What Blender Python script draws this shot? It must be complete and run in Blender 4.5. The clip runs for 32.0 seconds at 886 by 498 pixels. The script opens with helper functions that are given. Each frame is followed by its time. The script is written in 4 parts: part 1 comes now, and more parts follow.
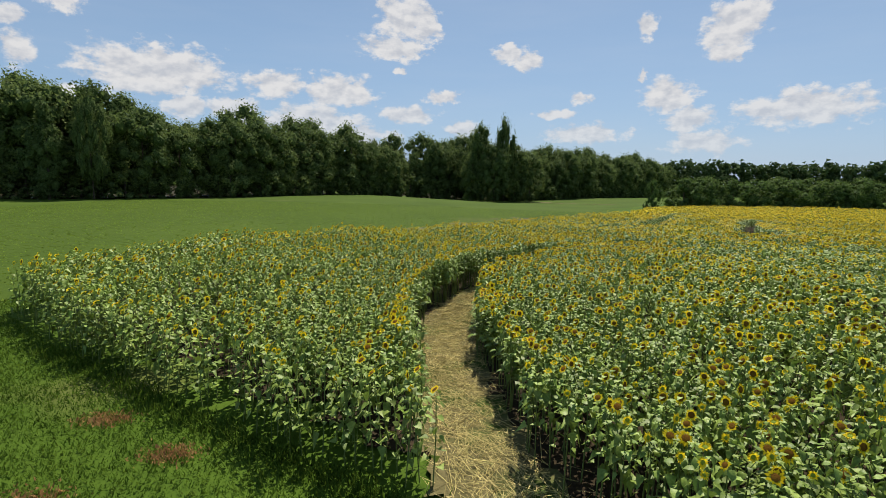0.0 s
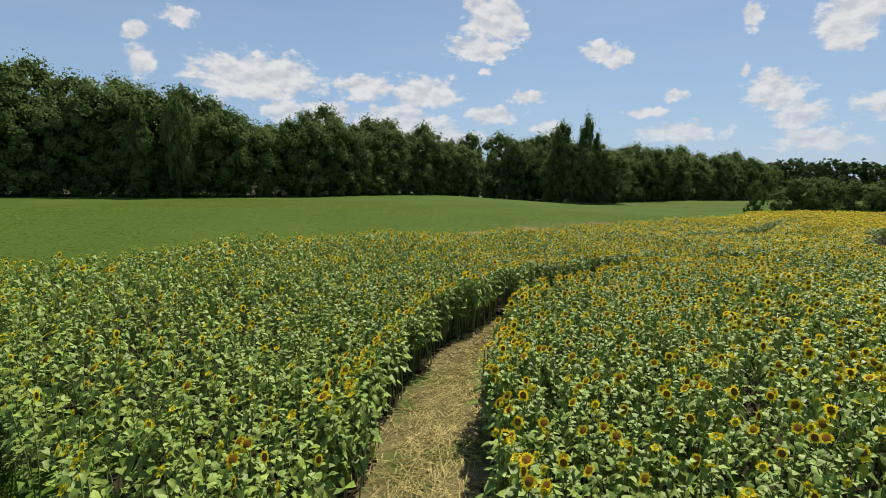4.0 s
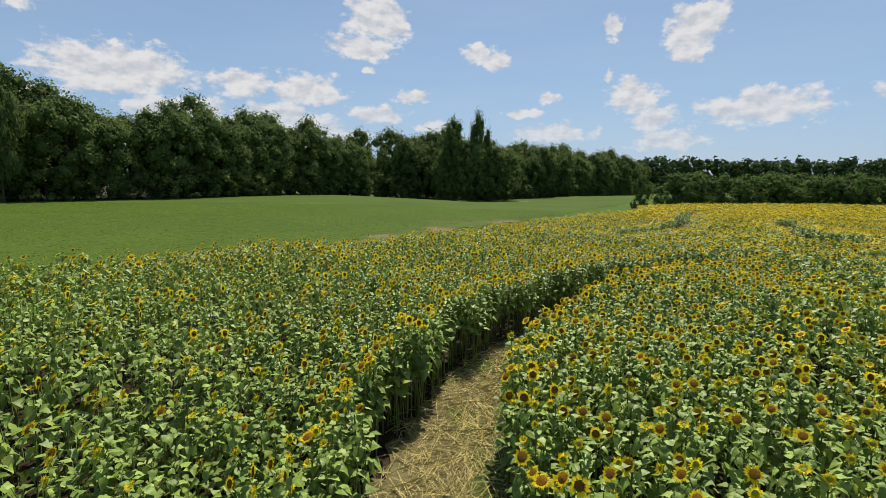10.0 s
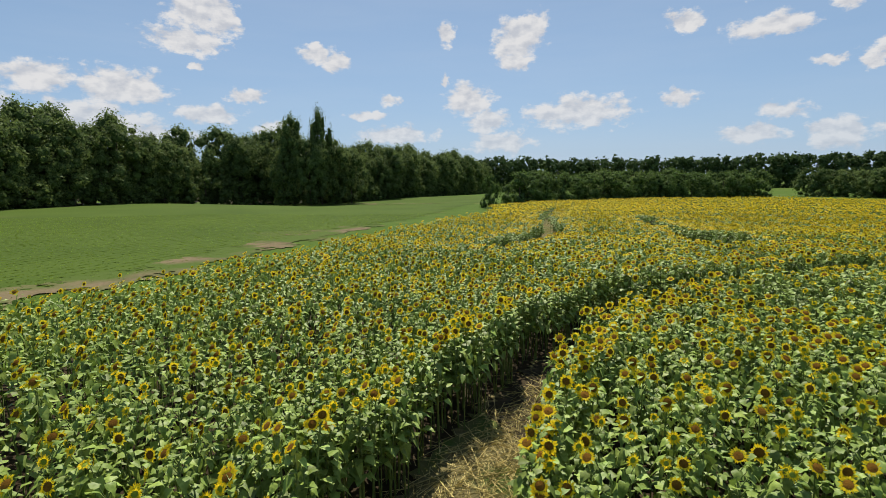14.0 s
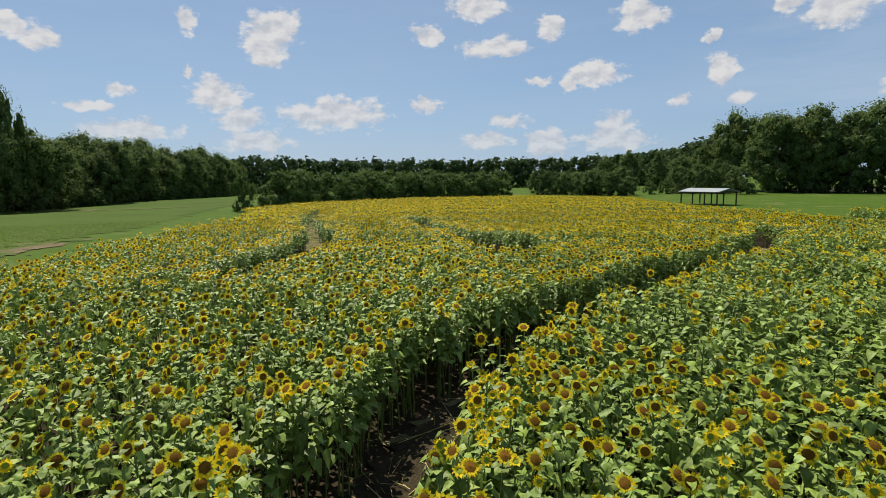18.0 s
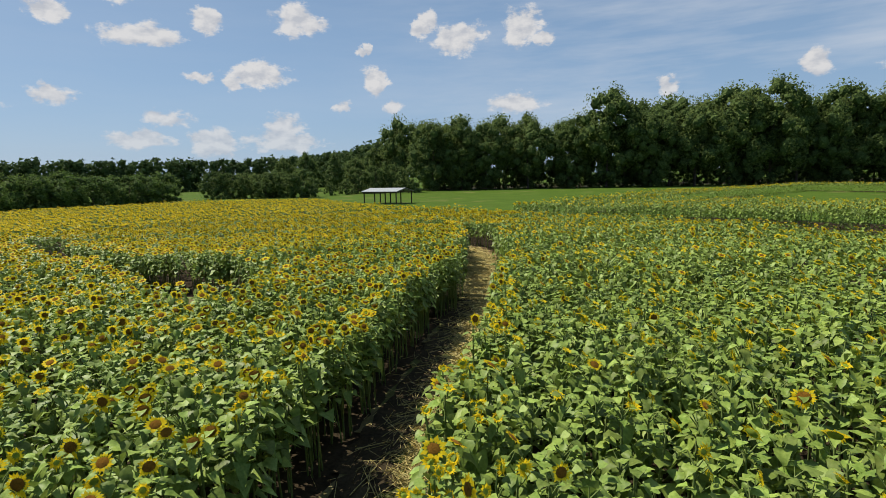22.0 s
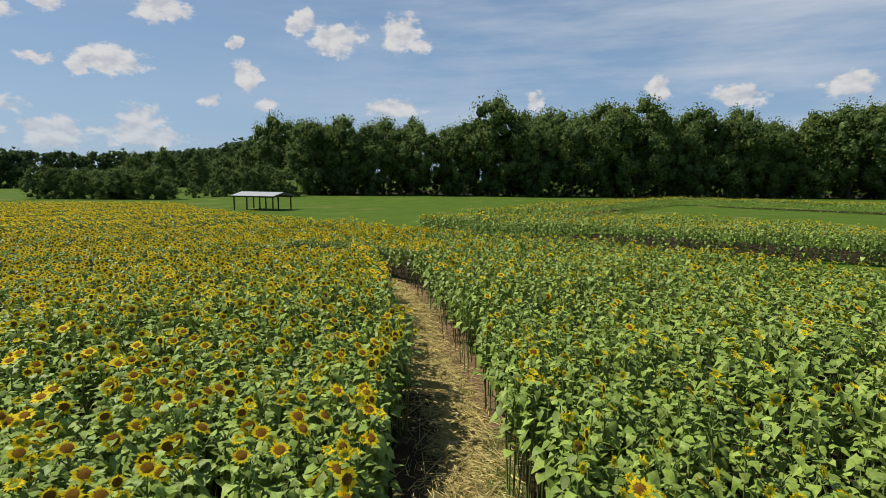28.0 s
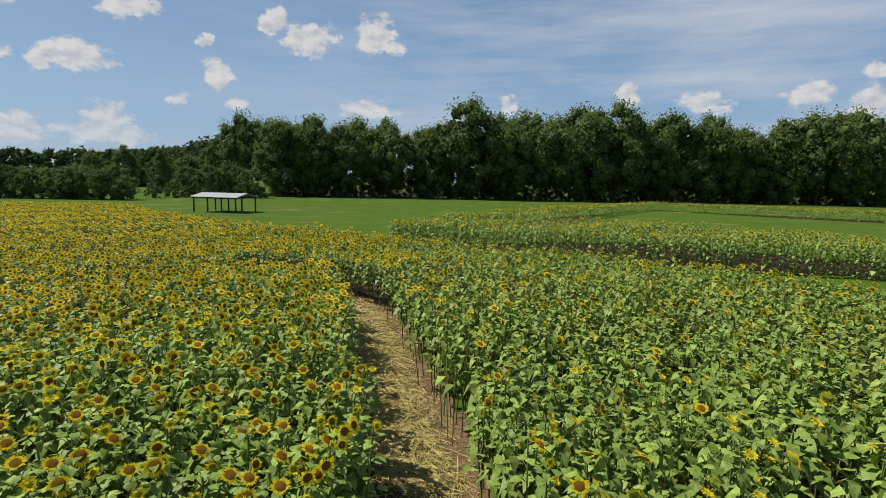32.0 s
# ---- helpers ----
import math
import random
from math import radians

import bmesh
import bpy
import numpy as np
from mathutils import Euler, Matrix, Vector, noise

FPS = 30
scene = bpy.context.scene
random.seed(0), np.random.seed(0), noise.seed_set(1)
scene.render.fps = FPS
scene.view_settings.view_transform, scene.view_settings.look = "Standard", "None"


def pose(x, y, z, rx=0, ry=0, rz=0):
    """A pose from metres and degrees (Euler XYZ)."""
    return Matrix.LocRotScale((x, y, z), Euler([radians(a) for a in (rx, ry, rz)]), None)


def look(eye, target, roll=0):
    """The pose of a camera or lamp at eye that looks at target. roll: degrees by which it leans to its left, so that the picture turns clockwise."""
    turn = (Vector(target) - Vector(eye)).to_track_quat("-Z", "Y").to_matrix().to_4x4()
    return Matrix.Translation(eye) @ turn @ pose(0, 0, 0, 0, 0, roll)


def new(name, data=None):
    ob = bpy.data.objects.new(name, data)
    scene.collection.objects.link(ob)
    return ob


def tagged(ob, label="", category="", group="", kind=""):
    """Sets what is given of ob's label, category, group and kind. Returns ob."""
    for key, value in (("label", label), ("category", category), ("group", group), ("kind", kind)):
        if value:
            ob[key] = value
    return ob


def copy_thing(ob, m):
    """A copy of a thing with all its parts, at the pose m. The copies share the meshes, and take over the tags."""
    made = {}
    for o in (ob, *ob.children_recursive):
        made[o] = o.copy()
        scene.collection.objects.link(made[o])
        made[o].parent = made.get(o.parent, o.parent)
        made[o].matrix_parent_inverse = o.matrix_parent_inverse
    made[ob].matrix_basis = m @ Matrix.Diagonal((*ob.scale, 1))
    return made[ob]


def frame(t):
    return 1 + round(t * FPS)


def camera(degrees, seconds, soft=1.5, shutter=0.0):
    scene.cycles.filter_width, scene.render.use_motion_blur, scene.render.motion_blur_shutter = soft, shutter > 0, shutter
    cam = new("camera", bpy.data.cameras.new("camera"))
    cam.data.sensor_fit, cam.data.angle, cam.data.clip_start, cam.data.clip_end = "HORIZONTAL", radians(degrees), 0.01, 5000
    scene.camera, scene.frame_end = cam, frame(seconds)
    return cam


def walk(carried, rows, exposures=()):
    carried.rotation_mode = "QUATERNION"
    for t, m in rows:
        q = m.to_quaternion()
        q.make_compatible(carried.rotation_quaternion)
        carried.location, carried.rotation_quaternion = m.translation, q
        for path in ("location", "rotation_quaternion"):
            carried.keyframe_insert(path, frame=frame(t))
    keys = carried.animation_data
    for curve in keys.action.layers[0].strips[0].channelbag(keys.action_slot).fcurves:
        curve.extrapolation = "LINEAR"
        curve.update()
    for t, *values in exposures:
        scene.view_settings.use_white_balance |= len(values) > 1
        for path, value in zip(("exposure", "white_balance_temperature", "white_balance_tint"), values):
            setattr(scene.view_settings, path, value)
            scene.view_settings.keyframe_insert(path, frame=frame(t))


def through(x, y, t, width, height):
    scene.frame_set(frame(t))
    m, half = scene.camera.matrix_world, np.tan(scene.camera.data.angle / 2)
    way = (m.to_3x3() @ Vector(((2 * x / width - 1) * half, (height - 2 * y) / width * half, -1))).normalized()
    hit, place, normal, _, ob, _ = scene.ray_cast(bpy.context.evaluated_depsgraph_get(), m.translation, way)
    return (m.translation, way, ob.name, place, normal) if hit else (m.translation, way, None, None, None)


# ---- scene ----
cam = camera(79.51, 32.0, soft=0.6)
PATH = [
    (0.0, -0.763, -0.449, 4.181, 0.20, -7.45, 0.84),
    (0.5, -0.536, 0.123, 4.138, 0.27, -7.36, 0.68),
    (1.0, -0.295, 0.670, 4.179, 0.20, -7.37, 0.59),
    (1.5, 0.025, 1.300, 4.241, 0.24, -7.43, 0.57),
    (2.0, 0.307, 1.841, 4.275, 3.04, -7.45, 0.71),
    (2.5, 0.581, 2.439, 4.293, 6.43, -7.49, 0.95),
    (3.0, 0.747, 2.983, 4.246, 6.65, -7.45, 0.88),
    (3.5, 0.822, 3.514, 4.125, 8.20, -7.47, 0.99),
    (5.5, 0.334, 4.791, 4.081, 9.61, -7.61, 0.98),
    (6.0, 0.188, 5.271, 4.025, 4.54, -7.54, 0.78),
    (6.5, 0.025, 5.697, 3.977, 1.57, -7.46, 0.57),
    (7.0, -0.153, 6.186, 3.936, 1.15, -7.42, 0.50),
    (7.5, -0.299, 6.709, 3.930, 1.16, -7.46, 0.46),
    (8.0, -0.433, 7.265, 3.921, 1.16, -7.47, 0.42),
    (8.5, -0.561, 7.903, 3.886, -0.74, -7.48, 0.44),
    (9.0, -0.655, 8.611, 3.835, -1.26, -7.47, 0.44),
    (9.5, -0.730, 9.376, 3.792, -1.42, -7.47, 0.45),
    (10.0, -0.767, 10.242, 3.753, -2.88, -7.48, 0.45),
    (10.5, -0.776, 11.153, 3.692, -3.48, -7.46, 0.40),
    (11.0, -0.704, 12.158, 3.644, -4.68, -7.43, 0.32),
    (11.5, -0.581, 13.206, 3.593, -7.52, -7.37, 0.15),
    (12.0, -0.388, 14.245, 3.553, -8.71, -7.37, 0.02),
    (12.5, -0.195, 15.259, 3.592, -15.47, -7.33, -0.20),
    (13.0, 0.017, 16.247, 3.604, -16.97, -7.30, -0.33),
    (13.5, 0.342, 17.199, 3.602, -17.11, -7.30, -0.46),
    (15.5, 1.915, 20.938, 3.890, -29.05, -7.41, -0.66),
    (16.0, 2.302, 21.705, 3.827, -31.30, -7.41, -0.74),
    (16.5, 2.683, 22.370, 3.743, -40.28, -7.52, -1.01),
    (17.0, 3.073, 22.871, 3.634, -42.47, -7.52, -1.01),
    (17.5, 3.450, 23.283, 3.514, -43.41, -7.50, -0.84),
    (18.0, 3.883, 23.687, 3.407, -44.11, -7.49, -0.70),
    (18.5, 4.355, 24.081, 3.309, -44.71, -7.49, -0.57),
    (19.0, 4.849, 24.532, 3.250, -44.94, -7.49, -0.51),
    (19.5, 5.334, 25.057, 3.213, -45.09, -7.51, -0.44),
    (20.0, 5.851, 25.595, 3.206, -48.02, -7.51, -0.45),
    (20.5, 6.389, 26.130, 3.218, -49.56, -7.53, -0.43),
    (21.0, 6.913, 26.667, 3.287, -52.92, -7.54, -0.67),
    (21.5, 7.439, 27.229, 3.330, -71.97, -7.81, -1.34),
    (22.0, 7.991, 27.722, 3.335, -77.73, -7.89, -1.43),
    (22.5, 8.576, 28.059, 3.313, -80.33, -7.87, -1.30),
    (23.0, 9.209, 28.336, 3.301, -81.71, -7.81, -1.06),
    (23.5, 9.819, 28.587, 3.269, -81.98, -7.76, -0.84),
    (24.0, 10.388, 28.808, 3.290, -81.88, -7.71, -0.66),
    (24.5, 10.962, 28.940, 3.283, -83.23, -7.70, -0.52),
    (25.0, 11.667, 29.041, 3.300, -84.30, -7.63, -0.40),
    (25.5, 12.292, 29.173, 3.345, -84.50, -7.57, -0.24),
    (27.5, 14.803, 30.136, 3.570, -88.15, -7.57, 0.44),
    (28.0, 15.520, 30.514, 3.583, -90.88, -7.52, 0.46),
    (28.5, 16.281, 30.964, 3.586, -92.02, -7.47, 0.51),
    (29.0, 16.979, 31.410, 3.640, -92.54, -7.44, 0.64),
    (29.5, 17.618, 31.815, 3.677, -92.91, -7.37, 0.70),
    (30.0, 18.099, 31.917, 3.667, -93.24, -7.31, 0.76),
    (30.5, 18.428, 31.751, 3.636, -93.53, -7.25, 0.90),
    (31.0, 18.663, 31.361, 3.585, -93.97, -7.24, 0.96),
    (31.5, 18.840, 30.891, 3.605, -93.92, -7.25, 1.05),
    (32.0, 19.076, 30.523, 3.602, -93.77, -7.23, 1.09),
]


def view(x, y, z, yaw, pitch, roll):
    """The pose of the camera from its place, its heading, its tilt and its lean."""
    a, b = radians(yaw), radians(pitch)
    ahead = Vector((-math.sin(a) * math.cos(b), math.cos(a) * math.cos(b), math.sin(b)))
    return look((x, y, z), Vector((x, y, z)) + ahead, roll)


walk(cam, [(row[0], view(*row[1:])) for row in PATH], exposures=[(0.0, 0.53), (13.0, 0.54), (20.0, 0.44), (25.0, 0.44), (28.0, 0.38), (32.0, 0.36)])

# ---- sky, sun ----
SUN_AZ, SUN_EL = 18.0, 55.0  # degrees from +y towards +x, and above the horizon

world = bpy.data.worlds.new("sky")
scene.world = world
world.use_nodes = True
wt = world.node_tree
wt.nodes.clear()


def wnode(kind, **values):
    n = wt.nodes.new(kind)
    for key, value in values.items():
        if key == "op":
            n.operation = value
        else:
            n.inputs[int(key[1:])].default_value = value
    return n


def wlink(a, b, k, out=0):
    wt.links.new(a.outputs[out], b.inputs[k])


sky = wnode("ShaderNodeTexSky")
sky.sky_type = "NISHITA"
sky.sun_disc = False
sky.sun_elevation, sky.sun_rotation = radians(SUN_EL), radians(SUN_AZ)
sky.air_density, sky.dust_density, sky.ozone_density = 1.0, 0.6, 1.0
where = wnode("ShaderNodeTexCoord")
axis = wnode("ShaderNodeSeparateXYZ")
wlink(where, axis, 0)
# heading and height of the looking direction, in degrees, ruffled by two sizes of billows
minus_x = wnode("ShaderNodeMath", op="MULTIPLY", i1=-1.0)
wlink(axis, minus_x, 0)
heading = wnode("ShaderNodeMath", op="ARCTAN2")
wlink(minus_x, heading, 0), wlink(axis, heading, 1, 1)
height = wnode("ShaderNodeMath", op="ARCSINE")
wlink(axis, height, 0, 2)
both = wnode("ShaderNodeCombineXYZ")
wlink(heading, both, 0), wlink(height, both, 1)
degrees_of = wnode("ShaderNodeVectorMath", op="SCALE")
degrees_of.inputs[3].default_value = 180 / math.pi
wlink(both, degrees_of, 0)
billow = wnode("ShaderNodeTexNoise", i2=0.55, i3=8.0, i4=0.62)
wlink(degrees_of, billow, 0)
centred = wnode("ShaderNodeVectorMath", op="SUBTRACT", i1=(0.5, 0.5, 0.5))
wlink(billow, centred, 0, 1)
ruffle = wnode("ShaderNodeVectorMath", op="MULTIPLY", i1=(2.2, 1.6, 0.0))
wlink(centred, ruffle, 0)
at = wnode("ShaderNodeVectorMath", op="ADD")
wlink(degrees_of, at, 0), wlink(ruffle, at, 1)
flat_at = wnode("ShaderNodeVectorMath", op="MULTIPLY", i1=(1.0, 1.0, 0.0))
wlink(at, flat_at, 0)
nearest = None


def cloud(azimuth, elevation, half_width, half_height):
    """One cumulus cloud: adds its round to the field of clouds."""
    global nearest
    off = wnode("ShaderNodeVectorMath", op="SUBTRACT", i1=(azimuth, elevation, 0))
    wlink(flat_at, off, 0)
    unit = wnode("ShaderNodeVectorMath", op="MULTIPLY", i1=(1 / half_width, 1 / half_height, 0))
    wlink(off, unit, 0)
    far = wnode("ShaderNodeVectorMath", op="LENGTH")
    wlink(unit, far, 0)
    if nearest is None:
        nearest = (far, 1)
        return
    less = wnode("ShaderNodeMath", op="MINIMUM")
    wlink(nearest[0], less, 0, nearest[1]), wlink(far, less, 1, 1)
    nearest = (less, 0)


cloud(38.3, 12.6, 1.1, 0.9)
cloud(38.0, 10.1, 1.3, 1.5)
cloud(34.9, 14.2, 1.6, 0.9)
cloud(27.9, 9.4, 6.6, 2.4)
cloud(4.7, 16.0, 2.7, 2.7)
cloud(5.6, 13.1, 3.6, 1.3)
cloud(2.4, 15.3, 1.7, 2.1)
cloud(17.4, 9.1, 3.3, 1.3)
cloud(11.3, 8.6, 3.8, 1.8)
cloud(13.6, 5.7, 5.5, 1.7)
cloud(21.2, 6.5, 3.2, 1.3)
cloud(25.7, 6.5, 2.0, 1.1)
cloud(34.2, 6.8, 1.9, 1.2)
cloud(4.1, 6.6, 2.9, 1.0)
cloud(0.2, 8.4, 1.9, 0.8)
cloud(-6.4, 12.7, 1.8, 1.1)
cloud(-8.1, 11.9, 1.3, 1.0)
cloud(-1.6, 5.3, 1.8, 0.9)
cloud(-13.6, 8.4, 1.0, 0.7)
cloud(-11.2, 6.8, 2.0, 0.5)
cloud(-14.4, 4.8, 4.2, 1.0)
cloud(-27.0, 13.8, 2.6, 2.3)
cloud(-26.7, 11.9, 1.4, 1.1)
cloud(-28.2, 15.0, 1.8, 1.5)
cloud(-21.9, 8.2, 2.5, 1.7)
cloud(-24.0, 6.0, 2.2, 1.3)
cloud(-25.4, 3.9, 3.2, 1.3)
cloud(-33.0, 6.7, 5.2, 1.7)
cloud(-19.5, 10.2, 0.5, 0.5)
cloud(-19.7, 14.7, 0.7, 1.1)
cloud(9.1, 4.4, 3.6, 1.2)
cloud(4.9, 11.0, 0.7, 0.4)
cloud(-47.9, 16.9, 3.0, 1.2)
cloud(-49.7, 13.1, 3.7, 1.0)
cloud(-42.7, 14.3, 1.8, 1.0)
cloud(-55.3, 14.7, 1.5, 1.2)
cloud(-63.4, 15.2, 2.2, 1.5)
cloud(-54.3, 9.8, 1.4, 0.6)
cloud(-59.6, 10.1, 2.9, 1.1)
cloud(-69.8, 12.5, 0.5, 0.5)
cloud(-71.0, 9.8, 1.1, 1.5)
cloud(-42.6, 7.6, 1.8, 0.8)
cloud(-51.4, 5.9, 1.8, 0.7)
cloud(-54.6, 4.2, 1.9, 0.7)
cloud(-61.9, 5.0, 1.8, 1.6)
cloud(-61.7, 3.9, 4.1, 1.0)
cloud(-48.8, 3.9, 3.0, 0.9)
cloud(-79.4, 13.5, 2.4, 1.5)
cloud(-72.8, 7.2, 0.8, 0.9)
cloud(-76.0, 14.4, 1.3, 0.7)
cloud(-59.7, 10.3, 2.4, 1.3)
cloud(-57.1, 9.2, 0.8, 0.7)
cloud(-76.5, 15.1, 1.1, 1.2)
cloud(-80.5, 13.9, 2.6, 1.3)
cloud(-86.5, 14.5, 2.1, 1.7)
cloud(-88.5, 13.3, 1.3, 0.6)
cloud(-61.9, 5.0, 2.0, 1.5)
cloud(-61.4, 3.9, 3.7, 1.2)
cloud(-55.5, 3.6, 2.2, 1.5)
cloud(-71.7, 9.9, 0.8, 1.0)
cloud(-73.1, 7.3, 1.0, 0.7)
cloud(-67.7, 7.2, 0.8, 0.7)
cloud(-85.6, 7.2, 2.7, 1.0)
cloud(-83.9, 5.0, 1.1, 0.7)
cloud(-119.2, 7.8, 2.2, 1.1)
cloud(-127.2, 7.9, 1.9, 1.3)
cloud(-112.1, 8.7, 1.1, 1.1)
cloud(-64.6, 14.8, 2.1, 0.9)
cloud(-131.6, 7.0, 1.5, 1.6)
cloud(-132.0, 9.8, 0.9, 0.9)
cloud(-100.3, 8.0, 1.2, 0.9)
cloud(-70.5, 12.7, 0.5, 0.5)


# billowing edges: finer curls eat into the round of each cloud
curl = wnode("ShaderNodeTexNoise", i2=0.62, i3=8.0, i4=0.62)
curl_at = wnode("ShaderNodeVectorMath", op="MULTIPLY", i1=(0.8, 1.3, 1.0))
wlink(degrees_of, curl_at, 0), wlink(curl_at, curl, 0)
eaten = wnode("ShaderNodeMapRange", i1=0.3, i2=0.7, i3=-0.5, i4=0.5)
wlink(curl, eaten, 0)
rim = wnode("ShaderNodeMath", op="ADD")
wlink(nearest[0], rim, 0, nearest[1]), wlink(eaten, rim, 1)
body = wnode("ShaderNodeMapRange", i1=1.16, i2=0.6, i3=0.0, i4=1.0)
body.interpolation_type = "SMOOTHSTEP"
wlink(rim, body, 0)
# thin wisps high in the sky
streak_at = wnode("ShaderNodeVectorMath", op="MULTIPLY", i1=(0.035, 0.22, 0.0))
wlink(degrees_of, streak_at, 0)
streak = wnode("ShaderNodeTexNoise", i2=1.0, i3=5.0, i4=0.6)
wlink(streak_at, streak, 0)
wisp = wnode("ShaderNodeMapRange", i1=0.42, i2=0.72, i3=0.0, i4=0.75)
wlink(streak, wisp, 0)
wisp_side = wnode("ShaderNodeMapRange", i1=-1.15, i2=-1.75, i3=0.12, i4=1.0)
wlink(heading, wisp_side, 0)
wisps = wnode("ShaderNodeMath", op="MULTIPLY")
wlink(wisp, wisps, 0), wlink(wisp_side, wisps, 1)
# haze whitens the sky towards the horizon
haze = wnode("ShaderNodeMapRange", i1=0.0, i2=0.34, i3=0.62, i4=0.38)
wlink(height, haze, 0)
sky_tone = wnode("ShaderNodeMix")
sky_tone.data_type = "RGBA"
wlink(sky, sky_tone, 6), wlink(haze, sky_tone, 0)
sky_tone.inputs[7].default_value = (4.9, 7.8, 12.1, 1)
# the billows are bright on their upper side and grey below
curl_up = wnode("ShaderNodeVectorMath", op="ADD", i1=(0.25, 0.75, 0.0))
wlink(curl_at, curl_up, 0)
over = wnode("ShaderNodeTexNoise", i2=0.62, i3=4.0, i4=0.55)
wlink(curl_up, over, 0)
under = wnode("ShaderNodeTexNoise", i2=0.62, i3=4.0, i4=0.55)
wlink(curl_at, under, 0)
relief = wnode("ShaderNodeMath", op="SUBTRACT")
wlink(over, relief, 0), wlink(under, relief, 1)
grey = wnode("ShaderNodeMapRange", i1=-0.16, i2=0.12, i3=0.0, i4=1.0)
wlink(relief, grey, 0)
puff = wnode("ShaderNodeMix")
puff.data_type = "RGBA"
puff.inputs[6].default_value = (7.9, 8.1, 8.7, 1)
puff.inputs[7].default_value = (11.0, 10.8, 10.7, 1)
wlink(grey, puff, 0)
cover = wnode("ShaderNodeMix")
cover.data_type = "RGBA"
# low clouds are dimmed by the haze
clear_up = wnode("ShaderNodeMapRange", i1=0.03, i2=0.15, i3=0.55, i4=0.92)
wlink(height, clear_up, 0)
cover_by = wnode("ShaderNodeMath", op="MULTIPLY")
wlink(body, cover_by, 0), wlink(clear_up, cover_by, 1)
veil = wnode("ShaderNodeMix")
veil.data_type = "RGBA"
veil.inputs[7].default_value = (9.2, 9.8, 10.8, 1)
wlink(wisps, veil, 0), wlink(sky_tone, veil, 6, 2)
wlink(cover_by, cover, 0), wlink(veil, cover, 6, 2), wlink(puff, cover, 7, 2)
glow = wnode("ShaderNodeBackground", i1=0.049)
wlink(cover, glow, 0, 2)
world_out = wnode("ShaderNodeOutputWorld")
wlink(glow, world_out, 0)

sun = new("sun", bpy.data.lights.new("sun", "SUN"))
sun.data.energy, sun.data.angle, sun.data.color = 5.0, radians(0.5), (1.0, 0.94, 0.79)
_az, _el = radians(SUN_AZ), radians(SUN_EL)
sun.matrix_world = look((0, 0, 60), (-math.sin(_az) * math.cos(_el), -math.cos(_az) * math.cos(_el), 60 - math.sin(_el)))

# ---- materials ----


